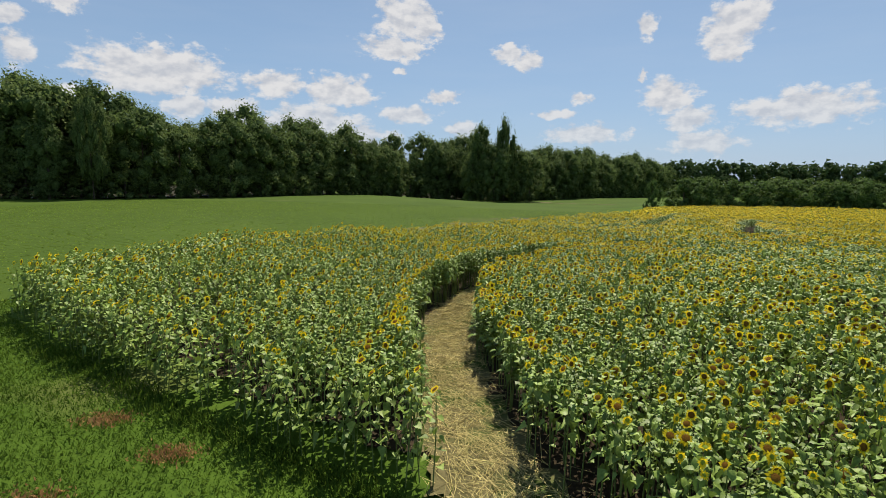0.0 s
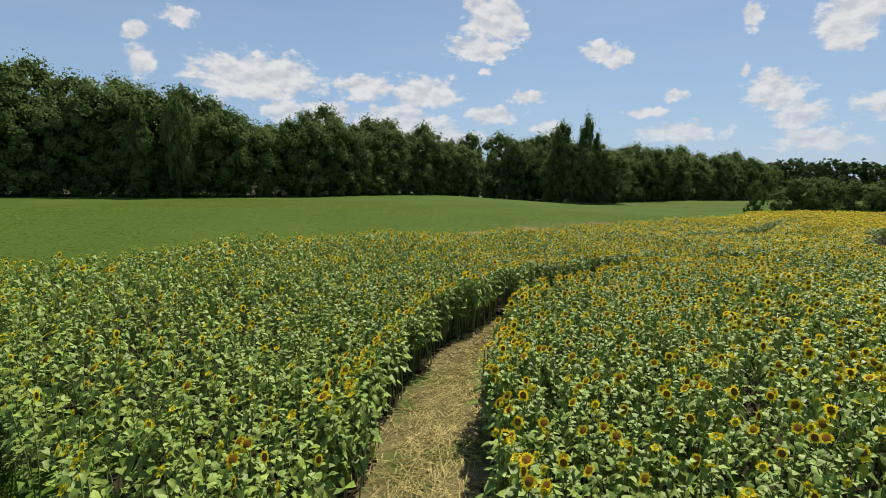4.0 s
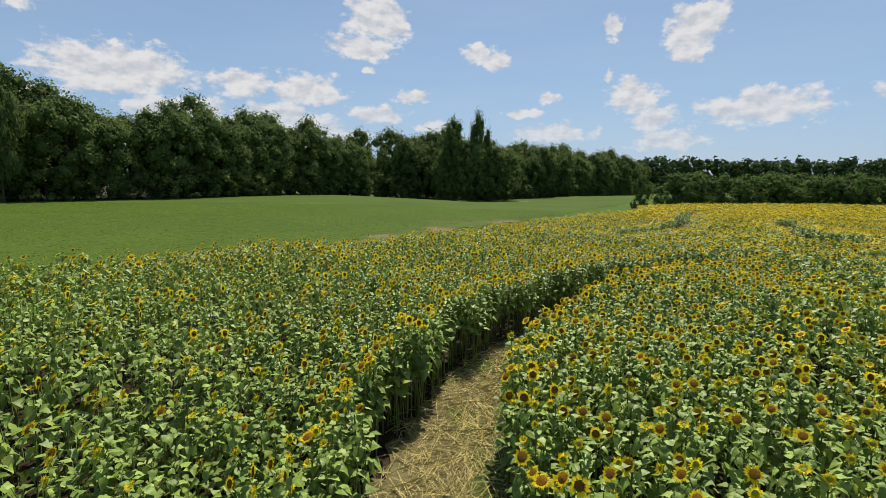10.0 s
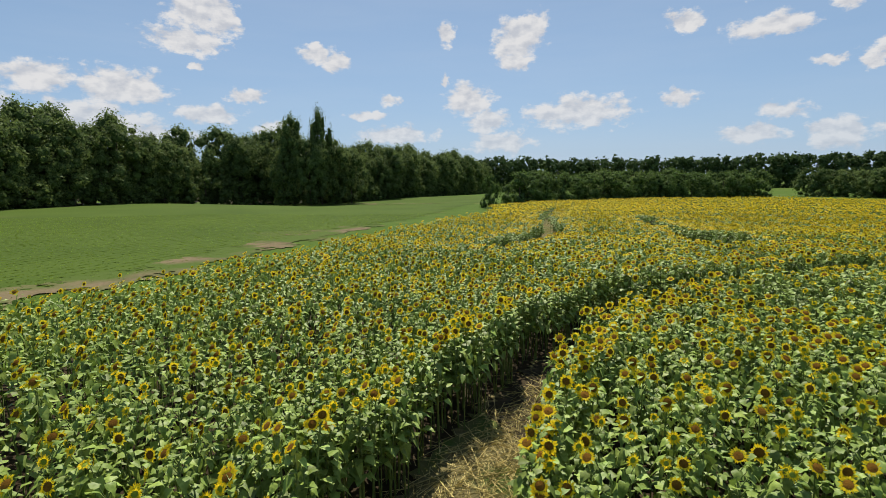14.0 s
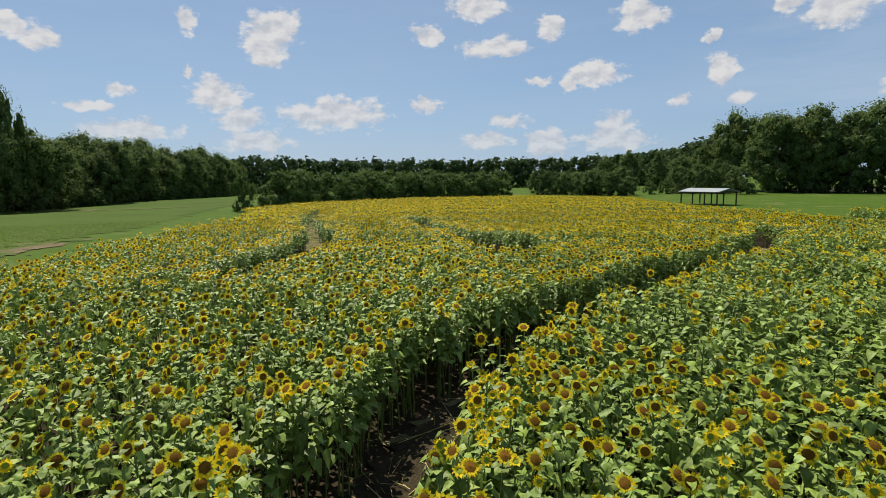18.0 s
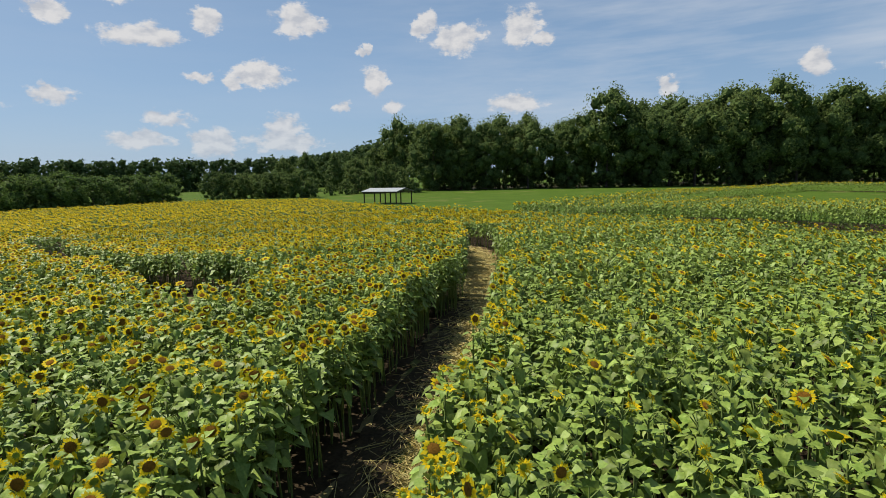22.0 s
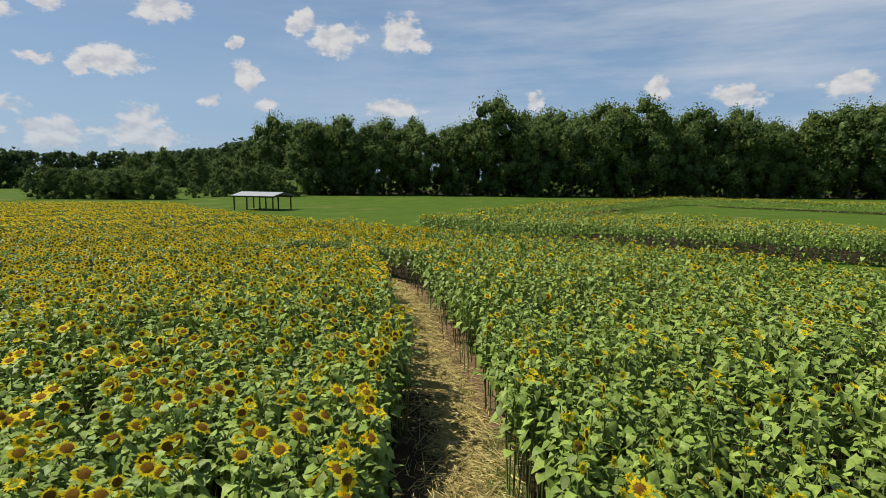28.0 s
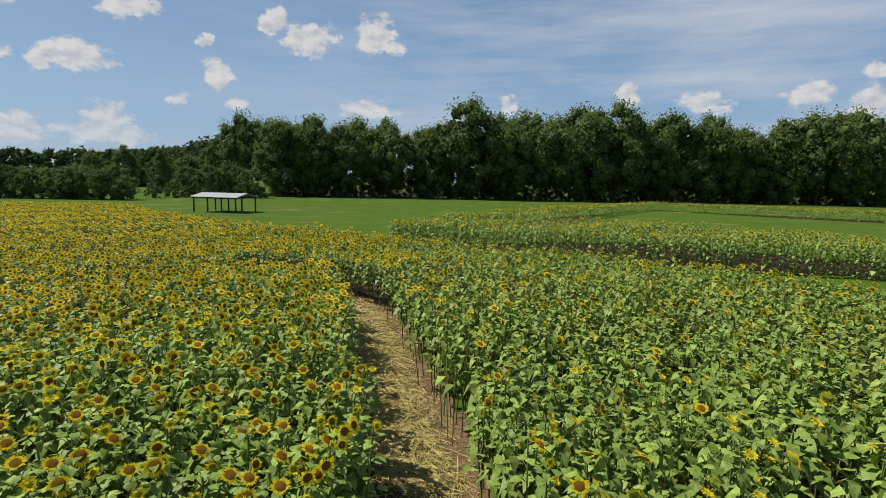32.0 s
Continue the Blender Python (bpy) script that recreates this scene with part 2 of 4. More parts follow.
def material(name, dark, light, rough=0.8, scale=3.0, fine=40.0, bump=0.2, spread=0.25, through=0.0, random_by=None, third=None, third_at=(0.6, 0.75), gloss=0.05, vary=0.38):
    """A surface of two tones mixed by coarse and fine noise, with relief; random_by: 'island' or 'object' varies whole pieces;
    through: the share of light that passes, for leaves; third: a tone in patches."""
    m = bpy.data.materials.new(name)
    m.use_nodes = True
    nt = m.node_tree
    nt.nodes.clear()
    nd, ln = nt.nodes.new, nt.links.new
    tc = nd("ShaderNodeTexCoord")
    coarse, grain = nd("ShaderNodeTexNoise"), nd("ShaderNodeTexNoise")
    for n, s, d in ((coarse, scale, 3.0), (grain, fine, 4.0)):
        n.inputs["Scale"].default_value, n.inputs["Detail"].default_value = s, d
        ln(tc.outputs["Object"], n.inputs["Vector"])
    add = nd("ShaderNodeMath")
    add.operation = "ADD"
    ln(coarse.outputs["Fac"], add.inputs[0]), ln(grain.outputs["Fac"], add.inputs[1])
    rng = nd("ShaderNodeMapRange")
    rng.inputs[1].default_value, rng.inputs[2].default_value = 1 - spread, 1 + spread
    ln(add.outputs[0], rng.inputs[0])
    mix = nd("ShaderNodeMix")
    mix.data_type = "RGBA"
    mix.inputs[6].default_value, mix.inputs[7].default_value = (*dark, 1), (*light, 1)
    ln(rng.outputs[0], mix.inputs[0])
    tone = mix.outputs[2]
    if third:
        where_third, patch = nd("ShaderNodeTexNoise"), nd("ShaderNodeMapRange")
        where_third.inputs["Scale"].default_value, where_third.inputs["Detail"].default_value = scale * 0.5, 5.0
        off = nd("ShaderNodeVectorMath")
        off.inputs[1].default_value = (31.0, 17.0, 5.0)
        ln(tc.outputs["Object"], off.inputs[0]), ln(off.outputs[0], where_third.inputs["Vector"])
        patch.inputs[1].default_value, patch.inputs[2].default_value = third_at
        ln(where_third.outputs["Fac"], patch.inputs[0])
        mix3 = nd("ShaderNodeMix")
        mix3.data_type = "RGBA"
        mix3.inputs[7].default_value = (*third, 1)
        ln(patch.outputs[0], mix3.inputs[0]), ln(tone, mix3.inputs[6])
        tone = mix3.outputs[2]
    if random_by:
        island, whole = nd("ShaderNodeNewGeometry").outputs["Random Per Island"], nd("ShaderNodeObjectInfo").outputs["Random"]
        r = island if random_by == "island" else whole
        if random_by == "both":
            mean = nd("ShaderNodeMix")
            mean.inputs[0].default_value = 0.6
            ln(island, mean.inputs[2]), ln(whole, mean.inputs[3])
            r = mean.outputs[0]
        hsv, span, hue = nd("ShaderNodeHueSaturation"), nd("ShaderNodeMapRange"), nd("ShaderNodeMapRange")
        span.inputs[3].default_value, span.inputs[4].default_value = 1 - vary, 1 + vary
        hue.inputs[3].default_value, hue.inputs[4].default_value = 0.488, 0.508
        wrap = nd("ShaderNodeMath")
        wrap.operation, wrap.inputs[1].default_value = "PINGPONG", 0.37
        ln(r, wrap.inputs[0])
        hue.inputs[2].default_value = 0.37
        ln(wrap.outputs[0], hue.inputs[0]), ln(r, span.inputs[0])
        ln(span.outputs[0], hsv.inputs["Value"]), ln(hue.outputs[0], hsv.inputs["Hue"])
        ln(tone, hsv.inputs["Color"])
        tone = hsv.outputs[0]
    b = nd("ShaderNodeBsdfPrincipled")
    b.inputs["Roughness"].default_value = rough
    b.inputs["Specular IOR Level"].default_value = gloss
    ln(tone, b.inputs["Base Color"])
    if bump:
        bp = nd("ShaderNodeBump")
        bp.inputs["Strength"].default_value, bp.inputs["Distance"].default_value = bump, 0.02
        ln(grain.outputs["Fac"], bp.inputs["Height"]), ln(bp.outputs[0], b.inputs["Normal"])
    surface = b.outputs[0]
    if through:
        tl, blend = nd("ShaderNodeBsdfTranslucent"), nd("ShaderNodeMixShader")
        ln(tone, tl.inputs[0])
        blend.inputs[0].default_value = through
        ln(surface, blend.inputs[1]), ln(tl.outputs[0], blend.inputs[2])
        surface = blend.outputs[0]
    out = nd("ShaderNodeOutputMaterial")
    ln(surface, out.inputs[0])
    return m


GRASS = material("lawn_grass", (0.04, 0.074, 0.008), (0.066, 0.11, 0.013), 0.9, 0.35, 9.0, 0.5, 0.35, third=(0.15, 0.14, 0.05), third_at=(0.58, 0.8))
BLADE = material("grass_blade", (0.046, 0.09, 0.01), (0.088, 0.145, 0.018), 0.7, 1.0, 20.0, 0, 0.3, 0.5, "island")
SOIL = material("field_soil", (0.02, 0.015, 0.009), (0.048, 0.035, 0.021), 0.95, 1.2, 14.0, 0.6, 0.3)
CROP = material("young_crop", (0.04, 0.068, 0.009), (0.062, 0.096, 0.014), 0.9, 0.08, 5.0, 0.6, 0.3, third=(0.13, 0.125, 0.05), third_at=(0.64, 0.85))
CROP_LEAF = material("young_crop_leaf", (0.1, 0.16, 0.02), (0.15, 0.22, 0.03), 0.7, 0.3, 8.0, 0, 0.3, 0.5, "island")
DIRT = material("bare_earth", (0.1, 0.078, 0.045), (0.165, 0.13, 0.075), 0.95, 0.6, 7.0, 0.5, 0.3, third=(0.06, 0.09, 0.018), third_at=(0.4, 0.55))
PATH_SOIL = material("trodden_path", (0.088, 0.077, 0.034), (0.168, 0.14, 0.066), 0.95, 1.6, 22.0, 0.7, 0.3, third=(0.06, 0.085, 0.02), third_at=(0.48, 0.62))
# dark tone stands for the sunflowers' shade on the path, with leaf flecks
SHADE_SOIL = material("shade_toned_soil", (0.022, 0.017, 0.01), (0.055, 0.042, 0.024), 0.95, 2.0, 18.0, 0.7, 0.3, third=(0.1, 0.085, 0.045), third_at=(0.6, 0.75))
RED_SOIL = material("reddish_soil", (0.1, 0.066, 0.04), (0.18, 0.115, 0.068), 0.95, 2.5, 24.0, 0.7, 0.3)
STRAW = material("dry_stalk", (0.27, 0.225, 0.085), (0.52, 0.435, 0.18), 0.75, 3.0, 30.0, 0.1, 0.3, 0, "island")
LEAF = material("sunflower_leaf", (0.108, 0.17, 0.026), (0.232, 0.31, 0.066), 0.5, 4.0, 30.0, 0.15, 0.3, 0.17, "island", gloss=0.2)
LEAF_PIECE = material("sunflower_leaf_piece", (0.108, 0.17, 0.026), (0.232, 0.31, 0.066), 0.5, 4.0, 30.0, 0.15, 0.3, 0.17, "object", gloss=0.2)
STEM = material("sunflower_stem", (0.10, 0.15, 0.04), (0.19, 0.23, 0.075), 0.7, 3.0, 30.0, 0.1, 0.3)
PETAL = material("sunflower_petal", (0.84, 0.55, 0.01), (0.95, 0.75, 0.036), 0.6, 6.0, 30.0, 0, 0.3, 0.5)
DISK = material("sunflower_disk", (0.085, 0.04, 0.007), (0.23, 0.11, 0.016), 1.0, 20.0, 90.0, 0.2, 0.35)
CALYX = material("sunflower_calyx", (0.14, 0.22, 0.03), (0.3, 0.36, 0.05), 0.7, 6.0, 30.0, 0, 0.3, 0.2)
TREE_LEAF = material("tree_leaves", (0.072, 0.106, 0.031), (0.165, 0.22, 0.066), 0.55, 14.0, 70.0, 0, 0.3, 0.45, "both", vary=0.2)
TREE_LEAF_DARK = material("pine_leaves", (0.06, 0.095, 0.03), (0.13, 0.185, 0.058), 0.6, 14.0, 70.0, 0, 0.3, 0.3, "both", vary=0.2)
FAR_LEAF = material("distant_leaves", (0.04, 0.068, 0.026), (0.085, 0.13, 0.045), 0.8, 14.0, 70.0, 0, 0.3, 0.25, "island", vary=0.25)
TREE_LEAF_HEDGE = material("hedge_leaves", (0.075, 0.125, 0.026), (0.165, 0.24, 0.06), 0.6, 14.0, 70.0, 0, 0.3, 0.3, "both", vary=0.18)
TREE_LEAF_PALE = material("willow_leaves", (0.075, 0.12, 0.025), (0.13, 0.195, 0.05), 0.55, 14.0, 70.0, 0, 0.3, 0.45, "both", vary=0.2)
# filler balls inside crowns, toned darker than the leaves for the shade within
TREE_CORE = material("crown_core_shade", (0.034, 0.054, 0.018), (0.088, 0.127, 0.038), 0.8, 12.0, 75.0, 1.0, 0.22)
BARK = material("bark", (0.06, 0.048, 0.036), (0.13, 0.105, 0.08), 0.9, 2.0, 18.0, 0.5, 0.3)
ROOF = material("galvanised_roof", (0.22, 0.235, 0.25), (0.34, 0.35, 0.36), 0.45, 1.2, 12.0, 0.1, 0.3, gloss=0.5)
POST = material("weathered_post", (0.045, 0.035, 0.026), (0.10, 0.08, 0.06), 0.85, 2.0, 20.0, 0.3, 0.3)
TIMBER = material("weathered_timber", (0.10, 0.085, 0.065), (0.19, 0.165, 0.13), 0.85, 2.0, 20.0, 0.3, 0.3)
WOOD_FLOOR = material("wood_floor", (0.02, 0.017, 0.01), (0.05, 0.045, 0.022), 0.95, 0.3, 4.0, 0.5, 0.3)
DRY_GRASS = material("dry_grass", (0.26, 0.135, 0.055), (0.42, 0.26, 0.115), 0.9, 3.0, 20.0, 0, 0.3, 0.4, "island")

# ---- lie of the land ----
SWELLS = ((-60, -40, 0.2), (0, -30, 0.1), (0, 0, -0.1), (0, 10, -0.25), (0, 20, -0.3), (12, 28, -0.75), (22, 30, -0.95), (30, 31, -1.45),
          (-30, 40, 0.0), (100, 58, -1.5), (180, -40, -2.4), (120, -20, -1.7), (45, 105, -1.7), (100, 100, -1.5), (-74, 96, -0.4),
          (-20, 135, -0.3), (15, 165, -2.6), (95, 260, -3.0), (60, 0, -1.4), (40, -40, -0.8))


def land(x, y):
    """Height of the ground, for numbers or arrays."""
    x, y = np.asarray(x, float), np.asarray(y, float)
    top, low = 0.0, 0.0
    for a, b, z in SWELLS:
        r2 = (x - a) ** 2 + (y - b) ** 2
        w = np.exp(-r2 / 648) + 0.02 * np.exp(-r2 / 7200) + 1e-9
        top, low = top + w * z, low + w
    return top / low - 0.42 * np.exp(-((x - 30) ** 2 + (y - 30) ** 2) / 60)


# heights of the flower heads over the level, place by place
HEADS = ((-3, 13, 0.9), (-1, 7, 1.2), (3, 6, 1.5), (4, 12, 1.42), (3.3, 16, 1.2), (4.5, 21, 1.17), (-0.5, 22.5, 1.2), (6, 30, 1.05), (9, 27, 1.05),
         (13.5, 27.5, 1.3), (13.5, 32.3, 0.87), (20, 28.3, 1.18), (20.3, 32.3, 0.9), (24, 31.7, 0.72), (27.5, 28.5, 0.86), (25.5, 26.4, 0.82),
         (33, 25, 0.85), (27, 34.5, 0.72), (36, 41, 0.25), (-9, 15.5, 1.45), (-8.5, 21.5, 1.45), (18, 46, 0.7), (30, 32.5, 0.7), (39, 33.5, 0.5), (57, 30, 0.62), (54, 22, 0.66), (50, 15, 0.7), (47, 8, 0.7), (43, 21.5, 0.5), (37, 17, 0.62), (48, 27.5, 0.45), (60, 12, 0.66), (62, 22, 0.62))


def tall(x, y):
    """Height of the sunflower canopy over the ground."""
    x, y = np.asarray(x, float), np.asarray(y, float)
    ground = land(x, y)
    top, low = 0.025 * (ground + 1.5 + 0.22 * (x > 56) * (y < 33)), 0.025
    for a, b, z in HEADS:
        w = np.exp(-((x - a) ** 2 + (y - b) ** 2) / 36)
        top, low = top + w * z, low + w
    return np.clip((top / low - ground) / 1.06, 1.0, 2.15)


def inside(poly, x, y):
    x, y = np.asarray(x, float), np.asarray(y, float)
    res = np.zeros(x.shape, bool)
    for (ax, ay), (bx, by) in zip(poly, poly[1:] + poly[:1]):
        if ay != by:
            res ^= ((ay > y) != (by > y)) & (x < (bx - ax) * (y - ay) / (by - ay) + ax)
    return res


def away(line, x, y):
    """Distance from a line of points."""
    x, y = np.asarray(x, float), np.asarray(y, float)
    best = np.full(x.shape, 1e9)
    for (ax, ay), (bx, by) in zip(line, line[1:]):
        dx, dy = bx - ax, by - ay
        s = np.clip(((x - ax) * dx + (y - ay) * dy) / (dx * dx + dy * dy), 0, 1)
        best = np.minimum(best, np.hypot(x - ax - s * dx, y - ay - s * dy))
    return best


def beside(line, x, y):
    """Signed distance from a line of points, positive to its left."""
    x, y = np.asarray(x, float), np.asarray(y, float)
    best, res = np.full(x.shape, 1e9), np.zeros(x.shape)
    for (ax, ay), (bx, by) in zip(line, line[1:]):
        dx, dy = bx - ax, by - ay
        s = np.clip(((x - ax) * dx + (y - ay) * dy) / (dx * dx + dy * dy), 0, 1)
        d = np.hypot(x - ax - s * dx, y - ay - s * dy)
        side = np.where(dx * (y - ay) - dy * (x - ax) > 0, d, -d)
        res, best = np.where(d < best, side, res), np.minimum(best, d)
    return res


def smooth_line(points, step=0.5):
    """A rounded line through the points (Catmull-Rom)."""
    p = [points[0]] + list(points) + [points[-1]]
    res = []
    for i in range(1, len(p) - 2):
        a, b, c, d = (np.array(q, float) for q in p[i - 1:i + 3])
        n = max(2, int(np.hypot(*(c - b)) / step))
        for k in range(n):
            t = k / n
            res.append(tuple(0.5 * (2 * b + (c - a) * t + (2 * a - 5 * b + 4 * c - d) * t * t + (3 * b - a - 3 * c + d) * t ** 3)))
    res.append(tuple(map(float, points[-1])))
    return res


WAY_MAIN = smooth_line([(1.5, 2.4), (0.8, 4.6), (0.12, 6.8), (-0.27, 8.7), (-0.55, 10.6), (-0.66, 12.6), (-0.68, 14.6), (-0.45, 16.7), (0.0, 18.7), (0.65, 20.4), (1.6, 22.2), (2.95, 24.0), (4.8, 25.85),
                        (7.05, 27.9), (9.4, 29.05), (11.3, 29.45), (13.8, 29.75), (18.0, 29.9), (22.1, 30.15), (26.6, 30.3), (30.3, 30.85), (34.8, 31.4), (38.0, 32.3), (40.2, 34.0), (41.5, 37.0)])
WAY_TWO = smooth_line([(8.3, 38.8), (10.6, 40.4), (15.0, 44.0), (18.6, 48.4), (23.0, 56.5), (27.5, 64.5), (31.5, 70.6), (36.5, 78.0), (39.5, 80.0)])
WAY_THREE = smooth_line([(31.6, 55.2), (29.6, 52.5), (26.7, 48.4), (24.9, 44.3), (23.8, 41.3), (22.5, 39.0), (20.8, 37.1)])
FIELD = [(2.5, 3.2), (1.4, 4.7), (-0.6, 6.2), (-2.6, 7.4), (-5.1, 9.0), (-7.5, 10.7), (-10.9, 13.0), (-14.6, 16.0), (-14.8, 18.5), (-13.4, 22.0), (-10.5, 27.0), (-6.2, 31.8), (-1.0, 36.8), (3.0, 42.2), (8.0, 50.5),
         (14.5, 58.5), (22.3, 68.0), (30, 82), (34, 93), (48, 103), (69, 103), (86, 91), (91, 80), (90, 66), (77, 57), (67, 48.5), (59, 42), (54, 36.6), (51, 32), (48, 28), (44, 22.5), (40.5, 19.2), (36.3, 16.8), (34, 13.5), (31, 3), (28, -6), (16, -6)]
STRIP_NEAR = [(58, 32), (56, 28), (53.5, 23), (51, 18.5), (48, 13.5), (45.8, 8), (44.5, 3), (43, -4), (41, -14), (47, -14), (52.5, -1), (58.5, 6), (63.5, 12), (64.5, 15), (62.5, 21), (60.5, 30)]
STRIP_FAR = [(58, 32.6), (68, 27.5), (94, 14), (122, -10), (136, -23), (103, -50), (92, -58), (84, -52), (94.5, -42.5), (128.5, -21.5), (112, -8), (83.3, 10.5), (72.6, 18.2), (60.3, 29.9)]
CROP_FIELD = [(-200, -60), (-26, 4), (-19, 11.5), (-16.2, 16.5), (-16.2, 20), (-14.6, 24), (-12.4, 29), (-10.5, 34), (-9.7, 40.7), (-4.6, 46), (1.5, 58), (11, 73), (23, 92), (34, 112), (60, 150), (85, 200), (100, 262), (60, 230), (28, 190), (8, 170), (-12, 165), (-27, 152), (-45, 124), (-66, 103), (-90, 90), (-200, 40)]


def mesh_from(name, verts, faces, materials, index=None, smooth=False):
    me = bpy.data.meshes.new(name)
    verts, faces = np.asarray(verts, np.float32), np.asarray(faces, np.int32)
    k = faces.shape[1]
    me.vertices.add(len(verts))
    me.vertices.foreach_set("co", verts.ravel())
    me.loops.add(faces.size)
    me.loops.foreach_set("vertex_index", faces.ravel())
    me.polygons.add(len(faces))
    me.polygons.foreach_set("loop_start", np.arange(0, faces.size, k, dtype=np.int32))
    for m in materials:
        me.materials.append(m)
    if index is not None:
        me.polygons.foreach_set("material_index", np.asarray(index, np.int32))
    me.polygons.foreach_set("use_smooth", np.full(len(faces), smooth))
    me.update(calc_edges=True)
    return me


def sheet(name, keep, lift, step, box, mat, label, category):
    """A piece of ground that follows the land, where keep(x, y) holds."""
    x0, y0, x1, y1 = box
    gx, gy = np.meshgrid(np.arange(x0, x1, step), np.arange(y0, y1, step))
    ok = keep(gx + step / 2, gy + step / 2)
    rows_, cols_ = np.nonzero(ok)
    n = gx.shape[1] + 1
    vx, vy = np.meshgrid(x0 + step * np.arange(n), y0 + step * np.arange(gx.shape[0] + 1))
    a = rows_ * n + cols_
    quads = np.stack([a, a + 1, a + n + 1, a + n], 1)
    used, inv = np.unique(quads, return_inverse=True)
    px, py = vx.ravel()[used], vy.ravel()[used]
    rng_ = np.random.default_rng(3)
    px = px + rng_.uniform(-0.3, 0.3, px.shape) * step
    py = py + rng_.uniform(-0.3, 0.3, py.shape) * step
    me = mesh_from(name, np.stack([px, py, land(px, py) + lift], 1), inv.reshape(-1, 4), [mat], smooth=True)
    return tagged(new(name, me), label, category, kind="structure")


def spaced(lo, hi, near_lo, near_hi, fine, coarse):
    return np.concatenate([np.arange(lo, near_lo, coarse), np.arange(near_lo, near_hi, fine), np.arange(near_hi, hi + coarse, coarse)])


# ground: one sheet to the horizon
_x, _y = spaced(-2400, 2400, -80, 140, 4, 80), spaced(-2400, 2400, -40, 180, 4, 80)
_gx, _gy = np.meshgrid(_x, _y)
_a = (np.arange(len(_y) - 1)[:, None] * len(_x) + np.arange(len(_x) - 1)[None, :]).ravel()
ground = new("ground", mesh_from("ground", np.stack([_gx.ravel(), _gy.ravel(), land(_gx, _gy).ravel() - 0.02], 1),
                                 np.stack([_a, _a + 1, _a + len(_x) + 1, _a + len(_x)], 1), [GRASS], smooth=True))
tagged(ground, "mown green grass with yellowing patches on gently rolling farmland", "ground", kind="structure")
sheet("crop_field", lambda x, y: inside(CROP_FIELD, x, y), 0.012, 2.0, (-200, -20, 110, 265), CROP, "wide flat field of low young green crop", "crop field")
sheet("dirt_strip", lambda x, y: (away([(-15, 33.5), (-9.7, 40.7), (-4.6, 46), (1.5, 58), (11, 73)], x, y) + 0.5 * np.sin(1.3 * x + 0.7 * y) + 0.4 * np.sin(3.1 * x - 2.3 * y) + 0.3 * np.sin(7.1 * x + 5.3 * y) < 1.5), 0.03, 0.3, (-20, 25, 20, 80), DIRT, "strip of bare brown earth along the crop field", "dirt strip")
sheet("farm_track", lambda x, y: (away([(6, 176), (22, 168), (45, 150)], x, y) < 2.6), 0.06, 1.5, (0, 130, 60, 190), DIRT, "pale worn farm track crossing the grass at the wood's edge", "dirt track")


WOOD_WEST = [(-125, 62), (-100, 82), (-80, 94), (-65, 103), (-47, 121), (-32, 147), (-18, 163), (2, 176), (24, 180), (58, 215), (92, 250), (120, 285)]
WOOD_EAST = [(186, 74), (190, 55), (195, 36), (203, -20), (207, -60), (204, -100), (196, -135), (185, -165)]
WOODS = [WOOD_WEST + [(120, 340), (-140, 340), (-180, 100)], WOOD_EAST + [(270, -165), (270, 74)]]
# dark sheet added under the woods so lit grass doesn't show between trunks
sheet("wood_floor", lambda x, y: inside(WOODS[0], x, y) | inside(WOODS[1], x, y), 0.03, 6.0, (-190, -170, 280, 345), WOOD_FLOOR, "leaf litter of the woodland floor, toned dark for the woods' shade", "woodland floor")


def soil_here(x, y):
    return sum(inside(p, x, y) & (away(p + p[:1], x, y) > d) for p, d in ((FIELD, 1.3), (STRIP_NEAR, 1.2), (STRIP_FAR, 2.2))) > 0


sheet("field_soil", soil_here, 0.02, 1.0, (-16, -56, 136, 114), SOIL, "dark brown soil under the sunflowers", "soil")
PATHS = {}
for _n, _line, _w in (("path_main", WAY_MAIN, 0.95), ("path_second", WAY_TWO, 0.85), ("path_third", WAY_THREE, 1.2)):
    _b = np.array(_line)
    PATHS[_n] = sheet(_n, lambda x, y: away(_line, x, y) < _w, 0.05, 0.25, (_b[:, 0].min() - 2, _b[:, 1].min() - 2, _b[:, 0].max() + 2, _b[:, 1].max() + 2), PATH_SOIL,
          "trodden straw-brown earth path cut through the sunflowers", "path")
# sheet painted dark where the shadow of the sunflowers lies on the path
sheet("path_painted_shade", lambda x, y: (away(WAY_MAIN, x, y) < 0.92) & (x > 4.5) & (x < 28) & (beside(WAY_MAIN, x, y) > np.clip((x - 12) * 0.25, -1, 0.12 + (x - 15) * 0.02) + 0.15 * np.sin(4 * x + 2 * y)), 0.058, 0.2, (3, 22, 30, 34), SHADE_SOIL,
      "dark soil with fallen leaves, shade of the sunflowers painted into it", "path")
sheet("path_red_soil", lambda x, y: (away(WAY_MAIN, x, y) < 1.4) & (x > 25) & (beside(WAY_MAIN, x, y) < -0.62 + 0.12 * np.sin(5 * x + 3 * y)), 0.056, 0.25, (24, 27, 44, 40), RED_SOIL,
      "bare reddish soil along the foot of the sunflowers", "path")

# ---- sunflowers ----
FACING = math.atan2(-0.7, -0.71)  # the heads look this way: x, y


